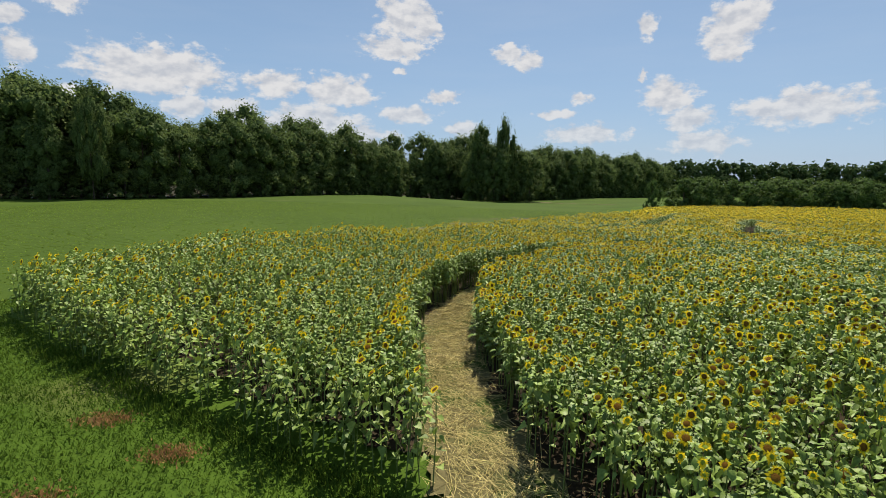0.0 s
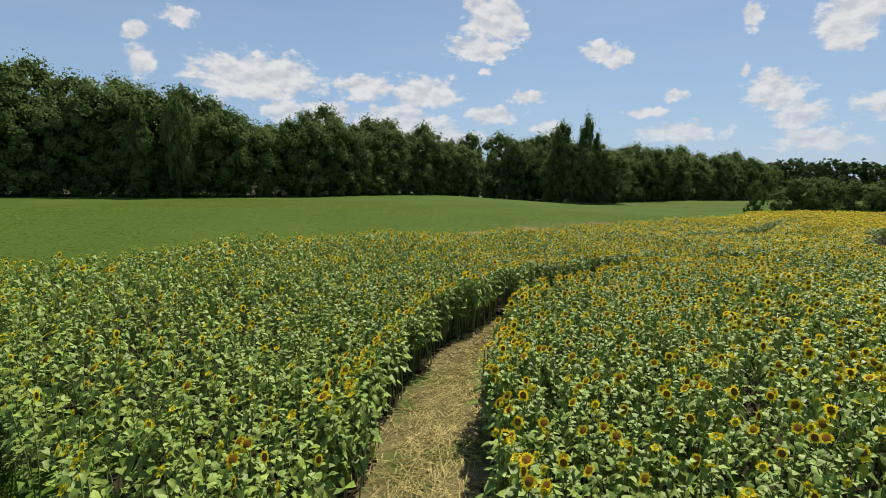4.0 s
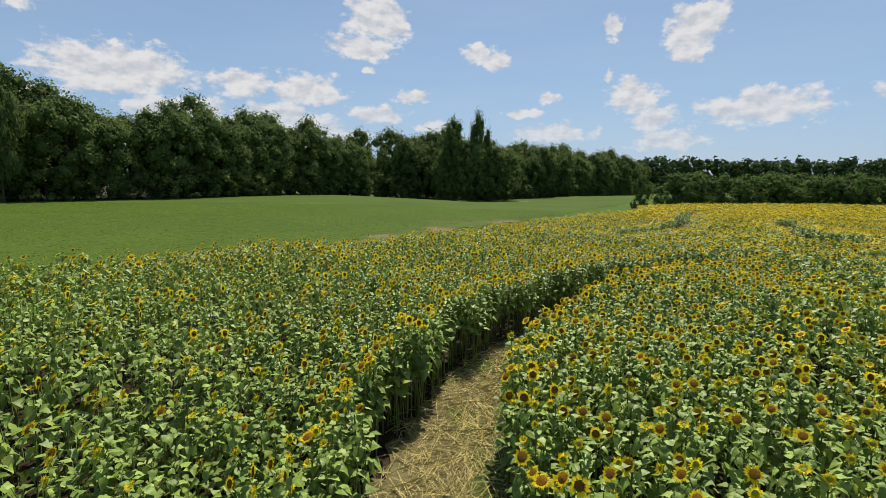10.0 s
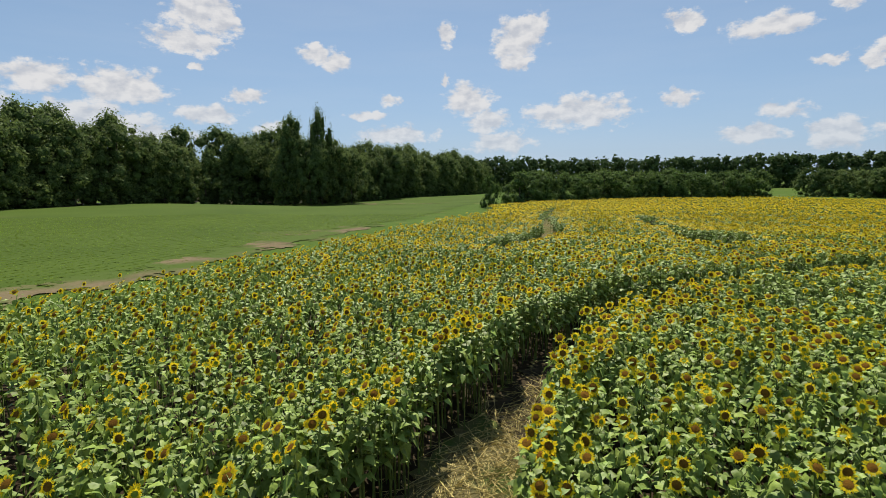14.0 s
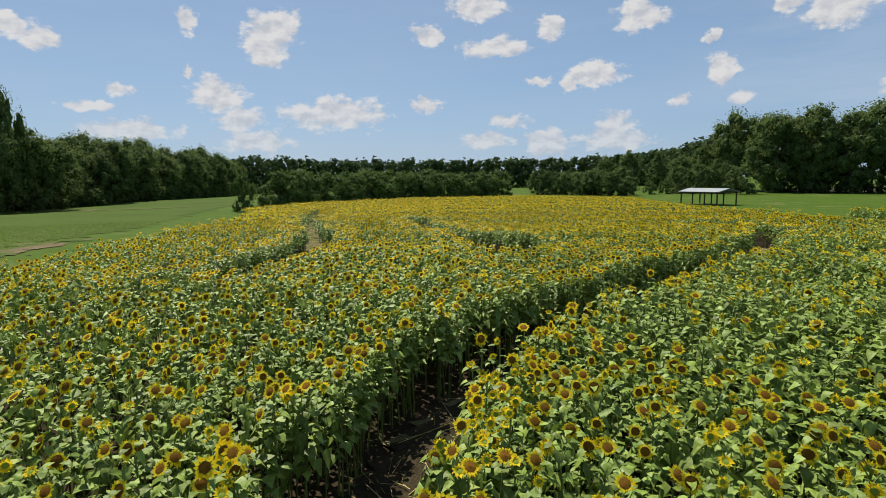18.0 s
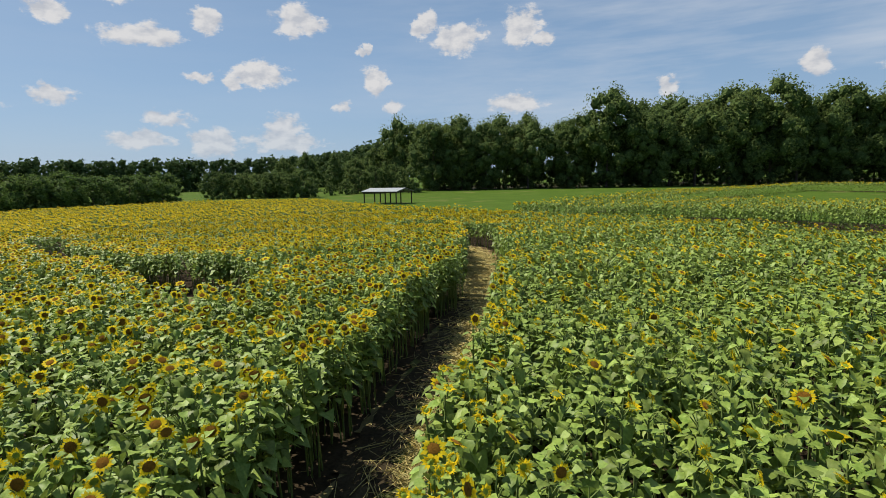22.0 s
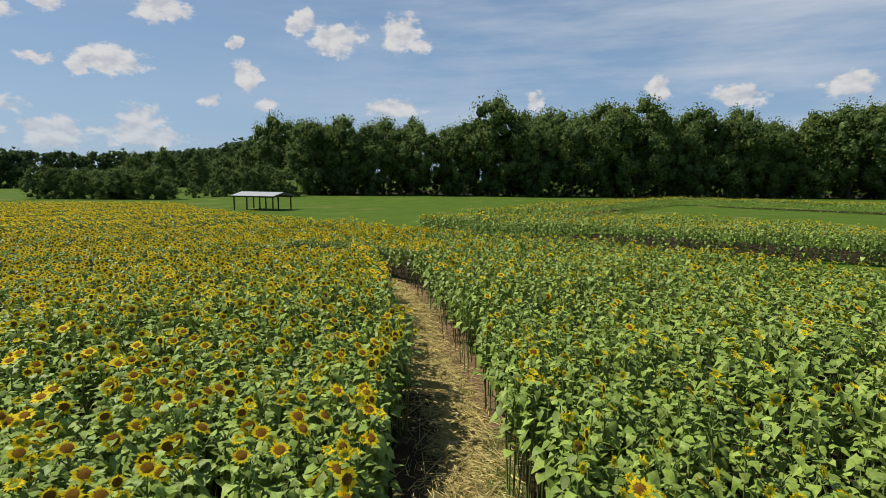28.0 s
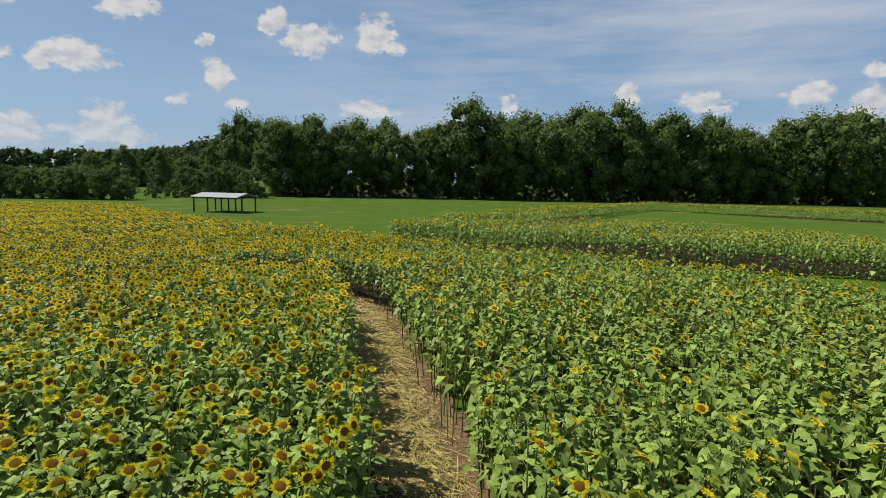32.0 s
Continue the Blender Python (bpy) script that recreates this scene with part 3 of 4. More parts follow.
def leaf_shape(length, width, droop, fold):
    """A heart-shaped leaf along +x from its stalk's end, folded on its midrib and drooping."""
    v = []
    for x, w, back in ((0.0, 0.12, 0.0), (0.16, 0.47, 0.14), (0.46, 0.43, 0.06), (0.76, 0.20, 0.0)):
        z = -droop * (x ** 1.8) * length
        up = fold * w * width - 0.25 * w * w * width
        v += [(x * length, 0, z), ((x - back) * length, w * width, z + up), ((x - back) * length, -w * width, z + up)]
    v.append((length, 0, -droop * length))
    f = []
    for i in (0, 3, 6):
        f += [(i, i + 3, i + 4), (i, i + 4, i + 1), (i, i + 5, i + 3), (i, i + 2, i + 5)]
    f += [(9, 12, 10), (9, 11, 12)]
    return np.array(v), np.array(f)


def leaf_simple(length, width, droop, fold):
    """The same leaf in four triangles, for plants farther off."""
    v = [(0, 0, 0), (0.3 * length, 0, -0.08 * droop * length), (0.28 * length, 0.52 * width, fold * 0.5 * width), (0.28 * length, -0.52 * width, fold * 0.5 * width), (0.95 * length, 0, -droop * length)]
    return np.array(v), np.array([(0, 1, 2), (0, 3, 1), (1, 4, 2), (1, 3, 4)])


def leaf_broad(length, width, droop, fold):
    """The same leaf in six triangles, with its rounded shoulders."""
    up = fold * 0.4 * width
    v = [(0, 0, 0), (0.45 * length, 0, -0.2 * droop * length), (0.06 * length, 0.42 * width, up), (0.55 * length, 0.42 * width, up - 0.3 * droop * length),
         (0.06 * length, -0.42 * width, up), (0.55 * length, -0.42 * width, up - 0.3 * droop * length), (length, 0, -droop * length)]
    return np.array(v), np.array([(0, 1, 2), (1, 3, 2), (1, 6, 3), (0, 4, 1), (1, 4, 5), (1, 5, 6)])


def turn_z(v, a):
    c, s = math.cos(a), math.sin(a)
    return v @ np.array([[c, s, 0], [-s, c, 0], [0, 0, 1]])


def turn_y(v, a):
    c, s = math.cos(a), math.sin(a)
    return v @ np.array([[c, 0, -s], [0, 1, 0], [s, 0, c]])


def tube(p0, p1, r0, r1, n=4):
    p0, p1 = np.array(p0, float), np.array(p1, float)
    d = p1 - p0
    d /= np.linalg.norm(d)
    u = np.cross(d, (0.3, 0.9, 0.1))
    u /= np.linalg.norm(u)
    w = np.cross(d, u)
    v = []
    for p, r in ((p0, r0), (p1, r1)):
        v += [p + r * (math.cos(2 * math.pi * k / n) * u + math.sin(2 * math.pi * k / n) * w) for k in range(n)]
    f = []
    for k in range(n):
        j = (k + 1) % n
        f += [(k, j, n + j), (k, n + j, n + k)]
    return np.array(v), np.array(f)


class Bag:
    """Collects pieces of triangles with their material."""

    def __init__(self):
        self.v, self.f, self.m, self.n = [], [], [], 0

    def add(self, vf, m):
        v, f = vf
        self.v.append(v), self.f.append(f + self.n), self.m.append(np.full(len(f), m))
        self.n += len(v)

    def done(self):
        return np.concatenate(self.v), np.concatenate(self.f), np.concatenate(self.m)


def ring_of_petals(r_in, r_out, n, rng, cup):
    v, f = [], []
    for k in range(n):
        a = 2 * math.pi * (k + rng.uniform(-0.25, 0.25)) / n
        w = math.pi / n * 1.5
        ro = r_out * rng.uniform(0.78, 1.14)
        rm = (r_in + ro) * 0.5
        i = len(v)
        z = rng.uniform(-0.2, 0.5) * cup
        v += [(r_in * math.cos(a), r_in * math.sin(a), 0), (rm * math.cos(a - w * 0.8), rm * math.sin(a - w * 0.8), cup * 0.3), (rm * math.cos(a + w * 0.8), rm * math.sin(a + w * 0.8), cup * 0.3), (ro * math.cos(a), ro * math.sin(a), z)]
        f += [(i, i + 1, i + 2), (i + 1, i + 3, i + 2)]
    return np.array(v), np.array(f)


def dome(r, h, n, z=0.0):
    v = [(0, 0, z + h)] + [(r * math.cos(2 * math.pi * k / n), r * math.sin(2 * math.pi * k / n), z) for k in range(n)]
    return np.array(v), np.array([(0, k + 1, (k + 1) % n + 1) for k in range(n)])


def head_pieces(size, rng, petals, sides, eye=0.285, cup=0.12):
    """Petals, disk and calyx of a head that looks along +z."""
    return (ring_of_petals(size * (eye - 0.045), size * 0.5, petals, rng, size * cup), dome(size * eye, size * 0.07, sides, size * 0.02),
            dome(size * 0.3, -size * 0.16, sides, -size * 0.004))


def place_head(v, height, tilt, yaw, nod):
    """Tips a head from looking up to looking tilt degrees over the level, at the top of a bent neck."""
    v = turn_y(v, radians(90 - tilt))
    v = v + np.array((nod, 0, height))
    return turn_z(v, yaw)


def plant(rng, detail, bloom, skirt=False):
    """One sunflower one unit of height tall, as triangles: detail 3 near to 0 far; bloom: 0 leaves alone, 1 bud, 2 open flower;
    skirt: leaves down to the ground, for the rows at an edge."""
    b = Bag()
    n_leaf = (3, 8, 17, 25)[detail] + (3 if skirt else 0)
    if detail >= 2:
        b.add(tube((0, 0, 0), (0.02, 0.01, 0.55), 0.013, 0.011, 3 if detail == 2 else 4), 1)
        b.add(tube((0.02, 0.01, 0.55), (0, 0, 0.97), 0.011, 0.008, 3 if detail == 2 else 4), 1)
    a = rng.uniform(0, 6.28)
    for k in range(n_leaf):
        u = k / max(1, n_leaf - 1)
        low = (0.26 if skirt == 2 else 0.1 if skirt == 4 or detail < 2 else 0.48) if skirt else (0.82, 0.74, 0.6, 0.42)[detail]
        z = low + (1.0 - low) * (u if skirt else u ** 0.7) + rng.uniform(-0.02, 0.02)
        size = ((0.27, 0.18, 0.142, 0.138)[detail]) * (1.0 - 0.42 * u ** 1.5) * rng.uniform(0.7, 1.25)
        a += 2.4 + rng.uniform(-0.4, 0.4)
        reach = (0.05, 0.07, 0.10, 0.12)[detail] * (1.1 - 0.6 * u)
        if detail >= 1:
            leaf = (leaf_shape if detail == 3 and u > 0.66 else leaf_broad if detail >= 2 and u > 0.45 else leaf_simple)(size, size * rng.uniform(0.85, 1.1), rng.uniform(0.1, 0.85), rng.uniform(0.0, 0.35))
            leaf[0][1:] += rng.normal(0, 0.055 * size, leaf[0][1:].shape)
        else:
            s = size
            leaf = (np.array([(0, 0, 0), (0.45 * s, 0.42 * s, 0.03), (s, 0, -0.35 * s), (0.45 * s, -0.42 * s, 0.03)]), np.array([(0, 1, 2), (0, 2, 3)]))
        v = turn_y(leaf[0], radians(rng.uniform(-38, 32))) + (reach, 0, 0.02)
        b.add((turn_z(v, a) + (0, 0, z), leaf[1]), 0)
        if detail == 3 and u > 0.8:
            t = tube((0.0, 0, -0.05), (reach, 0, 0.02), 0.006, 0.004, 3)
            b.add((turn_z(t[0], a) + (0, 0, z), t[1]), 1)
    if bloom:
        size = rng.uniform(0.128, 0.198) * (1.5, 1.26, 1.08, 1.0)[detail] if bloom == 2 else rng.uniform(0.1, 0.145)
        tilt, yaw, nod = rng.uniform(8, 62), FACING + rng.normal(0, 0.38), rng.uniform(0.02, 0.07)
        top = 1.06 + rng.uniform(-0.06, 0.06)
        pet, disk, cal = head_pieces(size, rng, (7, 10, 14, 20)[detail], (4, 5, 6, 8)[detail], (0.19, 0.225, 0.25, 0.275)[detail] if bloom == 2 else 0.2, 0.12 if bloom == 2 else 0.45)
        b.add((place_head(pet[0], top, tilt, yaw, nod), pet[1]), 2)
        if bloom == 2 or detail >= 2:
            b.add((place_head(disk[0], top, tilt, yaw, nod), disk[1]), 3 if bloom == 2 else 4)
        if detail >= 1:
            b.add((place_head(cal[0], top, tilt, yaw, nod), cal[1]), 4)
    return b.done()


MATS = [LEAF, STEM, PETAL, DISK, CALYX]


def openness(x, y):
    """The share of plants in open flower, which changes over the field."""
    s = 0.62 + 0 * x
    s = np.where((x < 0.5) & (y < 21), 0.33, s)
    s = np.where((x >= 0.5) & (y < 22), 0.45, s)
    s = np.where((y < 29.5) & (x > 11), 0.15, s)
    s = np.where((x < 4) & (y >= 21) & (y < 25.5), 0.42, s)
    far = np.clip((np.hypot(x - 14, y - 26) - 14) / 30, 0, 1)
    s = np.where((x > 30) & (y < 31), 0.25, s)
    return np.where((y > 31) | ((y > 29.5) & (x < 30)) | ((x < 8) & (y > 25.5)), np.where((y > 25.5) & (x > 7) & (x < 30), 0.44 + 0.4 * far, np.maximum(s, 0.6 + 0.24 * far)), s)


def scatter(rng, poly, spacing, keep):
    p = np.array(poly)
    gx, gy = np.meshgrid(np.arange(p[:, 0].min(), p[:, 0].max(), spacing), np.arange(p[:, 1].min(), p[:, 1].max(), spacing))
    x, y = gx.ravel() + rng.uniform(-0.45, 0.45, gx.size) * spacing, gy.ravel() + rng.uniform(-0.45, 0.45, gx.size) * spacing
    ok = inside(poly, x, y)
    x, y = x[ok], y[ok]
    ok = keep(x, y)
    return x[ok], y[ok]


def off_ways(x, y):
    edge = 0.10 * np.sin(2.1 * x + 1.3 * y) + 0.08 * np.sin(5.3 * x - 3.1 * y)
    return (away(WAY_MAIN, x, y) > np.where(beside(WAY_MAIN, x, y) < 0, np.where((x > 5) & (x < 14), 0.66, 0.88), np.where((x > 8) & (x < 24), 1.08, 0.88)) + edge) & (away(WAY_TWO, x, y) > np.where(y < 50, 1.05, 0.55) + edge) & (away(WAY_THREE, x, y) > np.where(y < 43, 1.45, 0.9) + edge)


FLOWN = [(0, 4), (0, 9), (-0.5, 14), (1, 20), (3.5, 24), (8, 28), (13, 29.5), (19, 31), (24, 31)]
field_rng = np.random.default_rng(11)


def grow(name, x, y, detail, label, wide=1.0, skirt=False):
    """One mesh of many sunflowers at the places given."""
    kinds = {k: [plant(field_rng, detail, k, skirt) for _ in range(7 if k else 5)] for k in (0, 1, 2)}
    share = openness(x, y) * (0.85 if skirt else 1.0)
    u = field_rng.uniform(0, 1, len(x))
    bloom = np.where(u < share, 2, np.where(u < share + 0.36, 1, 0))
    which = field_rng.integers(0, 5, len(x)) + np.where(bloom > 0, field_rng.integers(0, 3, len(x)), 0)
    z0 = land(x, y)
    hgt = tall(x, y) * field_rng.normal(1.0, 0.045, len(x)) * (1 + 0.05 * np.sin(0.7 * x + 0.4 * y))
    yaw = field_rng.uniform(-0.3, 0.3, len(x)) + np.where(bloom == 0, field_rng.uniform(0, 6.28, len(x)), 0)
    # the younger plants south of the path look more to the south, less evenly
    yaw = yaw + np.where((y < 29) & (x > 12), field_rng.normal(0.6, 0.6, len(x)), 0)
    lean = field_rng.normal(0, 0.04, (2, len(x)))
    # the plants grow broader leaves towards the east
    girth = wide * (1 + (0.26 * np.clip((x - 7) / 6, 0, 1) if detail >= 2 else 0 * x))
    vs, fs, ms, base = [], [], [], 0
    for b in (0, 1, 2):
        for k, (tv, tf, tm) in enumerate(kinds[b]):
            sel = np.nonzero((bloom == b) & (which == k))[0]
            if not len(sel):
                continue
            c, s = np.cos(yaw[sel])[:, None], np.sin(yaw[sel])[:, None]
            hh = hgt[sel][:, None]
            # leaves and heads keep their size while the stalk grows
            zz = tv[None, :, 2] + (hh - 1) * np.clip(tv[None, :, 2], 0, 1.0)
            px = girth[sel][:, None] * (c * tv[None, :, 0] - s * tv[None, :, 1]) + lean[0][sel][:, None] * zz + x[sel][:, None]
            py = girth[sel][:, None] * (s * tv[None, :, 0] + c * tv[None, :, 1]) + lean[1][sel][:, None] * zz + y[sel][:, None]
            vs.append(np.stack([px, py, zz + z0[sel][:, None]], -1).reshape(-1, 3))
            fs.append((tf[None] + (base + np.arange(len(sel)) * len(tv))[:, None, None]).reshape(-1, 3))
            ms.append(np.tile(tm, len(sel)))
            base += len(sel) * len(tv)
    if not vs:
        return None
    ob = new(name, mesh_from(name, np.concatenate(vs), np.concatenate(fs), MATS, np.concatenate(ms), smooth=detail >= 2))
    return tagged(ob, label, "sunflowers", kind="stuff")


RIMS = []


def at_rim(poly, x, y):
    """Whether a plant stands in the outer rows of its block, beside a gap or a path."""
    return (away(poly + poly[:1], x, y) < 0.75) | (away(WAY_TWO, x, y) < 2.1) | (away(WAY_THREE, x, y) < 2.35) | (away(WAY_MAIN, x, y) < 1.4)


def field_part(poly, name, label, spacing, lo, hi, detail, wide=1.0):
    def keep(x, y):
        d = away(FLOWN, x, y)
        ok = off_ways(x, y) & (d >= lo) & (d < hi)
        rim = ok & at_rim(poly, x, y)
        RIMS.append(np.stack([x[rim], y[rim], d[rim]], 1))
        return ok & ~rim
    x, y = scatter(field_rng, poly, spacing, keep)
    return grow(name, x, y, detail, label, wide)


# the plants that line the path where it is passed nearest are things of their own
EDGE = []


def close_keep(x, y):
    ok = off_ways(x, y) & (away(FLOWN, x, y) < 4.4)
    rim = ok & (away(FIELD + FIELD[:1], x, y) < 0.75) & (y < 13)
    RIMS.append(np.stack([x[rim], y[rim], 0 * x[rim]], 1))
    ok &= ~rim
    edge = ok & (away(WAY_MAIN, x, y) < 1.4) & (x < 27) & (y > 8.5)
    EDGE.extend(zip(x[edge], y[edge]))
    return ok & ~edge


_x, _y = scatter(field_rng, FIELD, 0.345, close_keep)
grow("sunflower_field_close", _x, _y, 3, "dense waist-high green sunflowers with yellow heads beside the path")
field_part(FIELD, "sunflower_field_middle", "dense green sunflowers with many open yellow heads", 0.37, 4.4, 10.5, 2)
field_part(FIELD, "sunflower_field_outer", "wide field of sunflowers in full yellow bloom", 0.41, 10.5, 31, 1, 1.1)
field_part(FIELD, "sunflower_field_far", "far part of the sunflower field, yellow with bloom", 0.54, 31, 200, 0, 1.3)
field_part(STRIP_NEAR, "sunflower_strip_near", "broad strip of green sunflowers beyond a mown gap", 0.5, 0, 200, 1, 1.15)
field_part(STRIP_FAR, "sunflower_strip_far", "far strip of sunflowers round a mown lawn", 0.55, 0, 200, 0, 1.3)
_r = np.concatenate(RIMS)
_r = np.concatenate([_r, _r[(_r[:, 2] > 8) & (_r[:, 2] < 20)] + (0.17, 0.21, 0)])
_strip = inside(STRIP_NEAR, _r[:, 0], _r[:, 1])
_n = (_r[:, 2] < 36) & ~_strip
_w = _n & (_r[:, 0] < 2) & (_r[:, 1] < 20) & ((away(WAY_MAIN, _r[:, 0], _r[:, 1]) > 1.5) | (_r[:, 1] < 10))
_n &= ~_w
grow("sunflower_outer_rows", _r[_w, 0], _r[_w, 1], 2, "sunflowers leafy to the ground along the lawn", 1.0, 2)
grow("sunflower_rims", _r[_n, 0], _r[_n, 1], 2, "leafy outer rows of sunflowers along paths and gaps", 1.0, True)
_s = np.concatenate([_r[_strip], _r[_strip] + (-0.15, 0.12, 0)])
grow("sunflower_strip_rim", _s[:, 0], _s[:, 1], 2, "leafy outer rows of the sunflower strip beyond the gap", 1.2, 4)
_n |= _w | _strip
grow("sunflower_rims_far", _r[~_n, 0], _r[~_n, 1], 1, "leafy outer rows of the far sunflower strips", 1.3, True)
LABEL_OPEN = "green sunflower with a wide yellow head beside the path"
LABEL_BUD = "green sunflower with a half-open yellow bud by the path"


def mesh_of(name, vf, mat):
    return mesh_from(name, vf[0], vf[1], [mat])


def sunflower(hgt, bloom, rng):
    """A sunflower with its stem, leaves and head as parts."""
    root = new("sunflower")
    root.empty_display_size = 0.3
    tagged(root, LABEL_OPEN if bloom == 2 else LABEL_BUD, "sunflower", "sunflowers along the path")

    def piece(name, vf, mat, parent=None):
        o = new(name, mesh_of(name, vf, mat))
        o.parent = parent or root
        return o
    b = Bag()
    bend = rng.uniform(-0.03, 0.03, 2)
    b.add(tube((0, 0, -0.05), (bend[0], bend[1], 0.55 * hgt), 0.015, 0.012, 6), 0)
    b.add(tube((bend[0], bend[1], 0.55 * hgt), (0, 0, hgt + 0.03), 0.012, 0.009, 6), 0)
    piece("stem", b.done()[:2], STEM)
    a = rng.uniform(0, 6.28)
    for k in range(15):
        u = k / 14
        z = hgt * (0.46 + 0.53 * u)
        size = 0.15 * (1.0 - 0.42 * u ** 1.5) * rng.uniform(0.8, 1.2)
        a += 2.4 + rng.uniform(-0.4, 0.4)
        reach = 0.12 * (1.1 - 0.6 * u)
        v, f = leaf_shape(size, size * 1.02, rng.uniform(0.1, 0.7 - 0.2 * u), rng.uniform(0.0, 0.3))
        v = turn_y(v, radians(rng.uniform(-26, 20))) + (reach, 0, 0.02)
        t = tube((0.0, 0, -0.05), (reach, 0, 0.02), 0.006, 0.004, 3)
        piece("leaf", (np.concatenate([turn_z(v, a), turn_z(t[0], a)]) + (0, 0, z), np.concatenate([f, t[1] + len(v)])), LEAF_PIECE)
    size = rng.uniform(0.128, 0.198) if bloom == 2 else rng.uniform(0.1, 0.145)
    tilt, yaw, nod = rng.uniform(8, 60), FACING + rng.normal(0, 0.35), rng.uniform(0.02, 0.06)
    pet, disk, cal = head_pieces(size, rng, 26, 10, 0.265 if bloom == 2 else 0.2, 0.12 if bloom == 2 else 0.45)
    head = piece("flower_head", (place_head(disk[0], hgt + 0.05, tilt, yaw, nod), disk[1]), DISK if bloom == 2 else CALYX)
    piece("petals", (place_head(pet[0], hgt + 0.05, tilt, yaw, nod), pet[1]), PETAL, head)
    piece("calyx", (place_head(cal[0], hgt + 0.05, tilt, yaw, nod), cal[1]), CALYX, head)
    return root


EDGE = [EDGE[i] for i in field_rng.permutation(len(EDGE))]
nursery = {}
for _x, _y in EDGE[:270]:
    _h = float(np.clip(round(float(tall(_x, _y)) * field_rng.normal(1, 0.06) * 5) / 5, 1.2, 2.0))
    _b = 2 if field_rng.uniform() < 0.7 * float(openness(np.array(_x), np.array(_y))) else 1
    _key = (_h, _b, int(field_rng.integers(0, 3)))
    _m = pose(_x, _y, float(land(_x, _y)), field_rng.normal(0, 2), field_rng.normal(0, 2), field_rng.uniform(-18, 18))
    if _key not in nursery:
        nursery[_key] = sunflower(_h, _b, field_rng)
        nursery[_key].matrix_basis = _m
    else:
        copy_thing(nursery[_key], _m)
if len(EDGE) > 270:
    _rest = np.array(EDGE[270:])
    _more = np.array(EDGE)
    _side = field_rng.uniform(-0.16, 0.16, _more.shape)
    _more = np.concatenate([_more + _side, _more + _side[::-1] * 1.3])
    _more = _more[off_ways(*_more.T)]
    grow("sunflower_hedge", _more[:, 0], _more[:, 1], 2, "crowded green sunflower stalks and leaves walling the path", 1.0, True)
    grow("sunflower_edge", _rest[:, 0], _rest[:, 1], 3, "green sunflowers lining the cut path", 1.0, True)

# ---- trees ----
tree_rng = np.random.default_rng(5)


def blob(r, rng):
    """A small rough ball that fills the dark inside of a crown: 20 triangles."""
    p = (1 + 5 ** 0.5) / 2
    v = np.array([(-1, p, 0), (1, p, 0), (-1, -p, 0), (1, -p, 0), (0, -1, p), (0, 1, p), (0, -1, -p), (0, 1, -p), (p, 0, -1), (p, 0, 1), (-p, 0, -1), (-p, 0, 1)], float)
    v = v / np.linalg.norm(v[0]) * r * rng.uniform(0.75, 1.15, (12, 1))
    f = np.array([(0, 11, 5), (0, 5, 1), (0, 1, 7), (0, 7, 10), (0, 10, 11), (1, 5, 9), (5, 11, 4), (11, 10, 2), (10, 7, 6), (7, 1, 8), (3, 9, 4), (3, 4, 2), (3, 2, 6), (3, 6, 8), (3, 8, 9), (4, 9, 5), (2, 4, 11), (6, 2, 10), (8, 6, 7), (9, 8, 1)])
    return v, f


def crown(rng, shape, clumps, leaves, leaf_size, low=0.12):
    """A crown one unit tall and about as wide as shape says: rounded clumps of leaves round rough cores, most of them on the outside."""
    core, skin = Bag(), Bag()
    centres = []
    for k in range(clumps):
        z = low + (0.95 - low) * ((k + rng.uniform(0, 1)) / clumps)
        r = rng.uniform(0.05, 0.09) * (0.6 + 0.6 * shape(z) / 0.3)
        reach = max(0.0, shape(z) * (rng.uniform(0.8, 1.08) if rng.uniform() < 0.7 else math.sqrt(rng.uniform()) * 0.7) - 0.55 * r) * min(1.0, (1.03 - z) / 0.2)
        a = rng.uniform(0, 6.28)
        centres.append((np.array((reach * math.cos(a), reach * math.sin(a), z)), r))
    for c, r in centres:
        v, f = blob(r * 0.7, rng)
        core.add((v * (1, 1, 1.1) + c, f), 0)
    total = sum(r * r for _, r in centres)
    for c, r in centres:
        n = max(6, int(leaves * r * r / total))
        outward = np.array((c[0], c[1], 0.45 * (c[2] - 0.4) + 0.05))
        d = rng.normal(0, 1, (n, 3)) + 0.9 * outward / (np.linalg.norm(outward) + 1e-6)
        d /= np.linalg.norm(d, axis=1)[:, None]
        p = c + d * (r * rng.uniform(0.45, 1.5, (n, 1))) * (1, 1, 1.12)
        up = d + rng.normal(0, 0.6, (n, 3))
        up /= np.linalg.norm(up, axis=1)[:, None] + 1e-6
        u = np.cross(up, rng.normal(0, 1, (n, 3)))
        u /= np.linalg.norm(u, axis=1)[:, None] + 1e-6
        w = np.cross(up, u)
        s = leaf_size * rng.uniform(0.6, 1.4, (n, 1))
        v = np.stack([p - u * s * 0.5 - w * s * 0.4, p + u * s * 0.5 - w * s * 0.4, p + w * s * rng.uniform(0.5, 0.9, (n, 1))], 1).reshape(-1, 3)
        skin.add((v, np.arange(3 * n).reshape(-1, 3)), 1)
    cv, cf, cm = core.done()
    sv, sf, sm = skin.done()
    return np.concatenate([cv, sv]), np.concatenate([cf, sf + len(cv)]), np.concatenate([cm, sm]), [c for c, _ in centres]


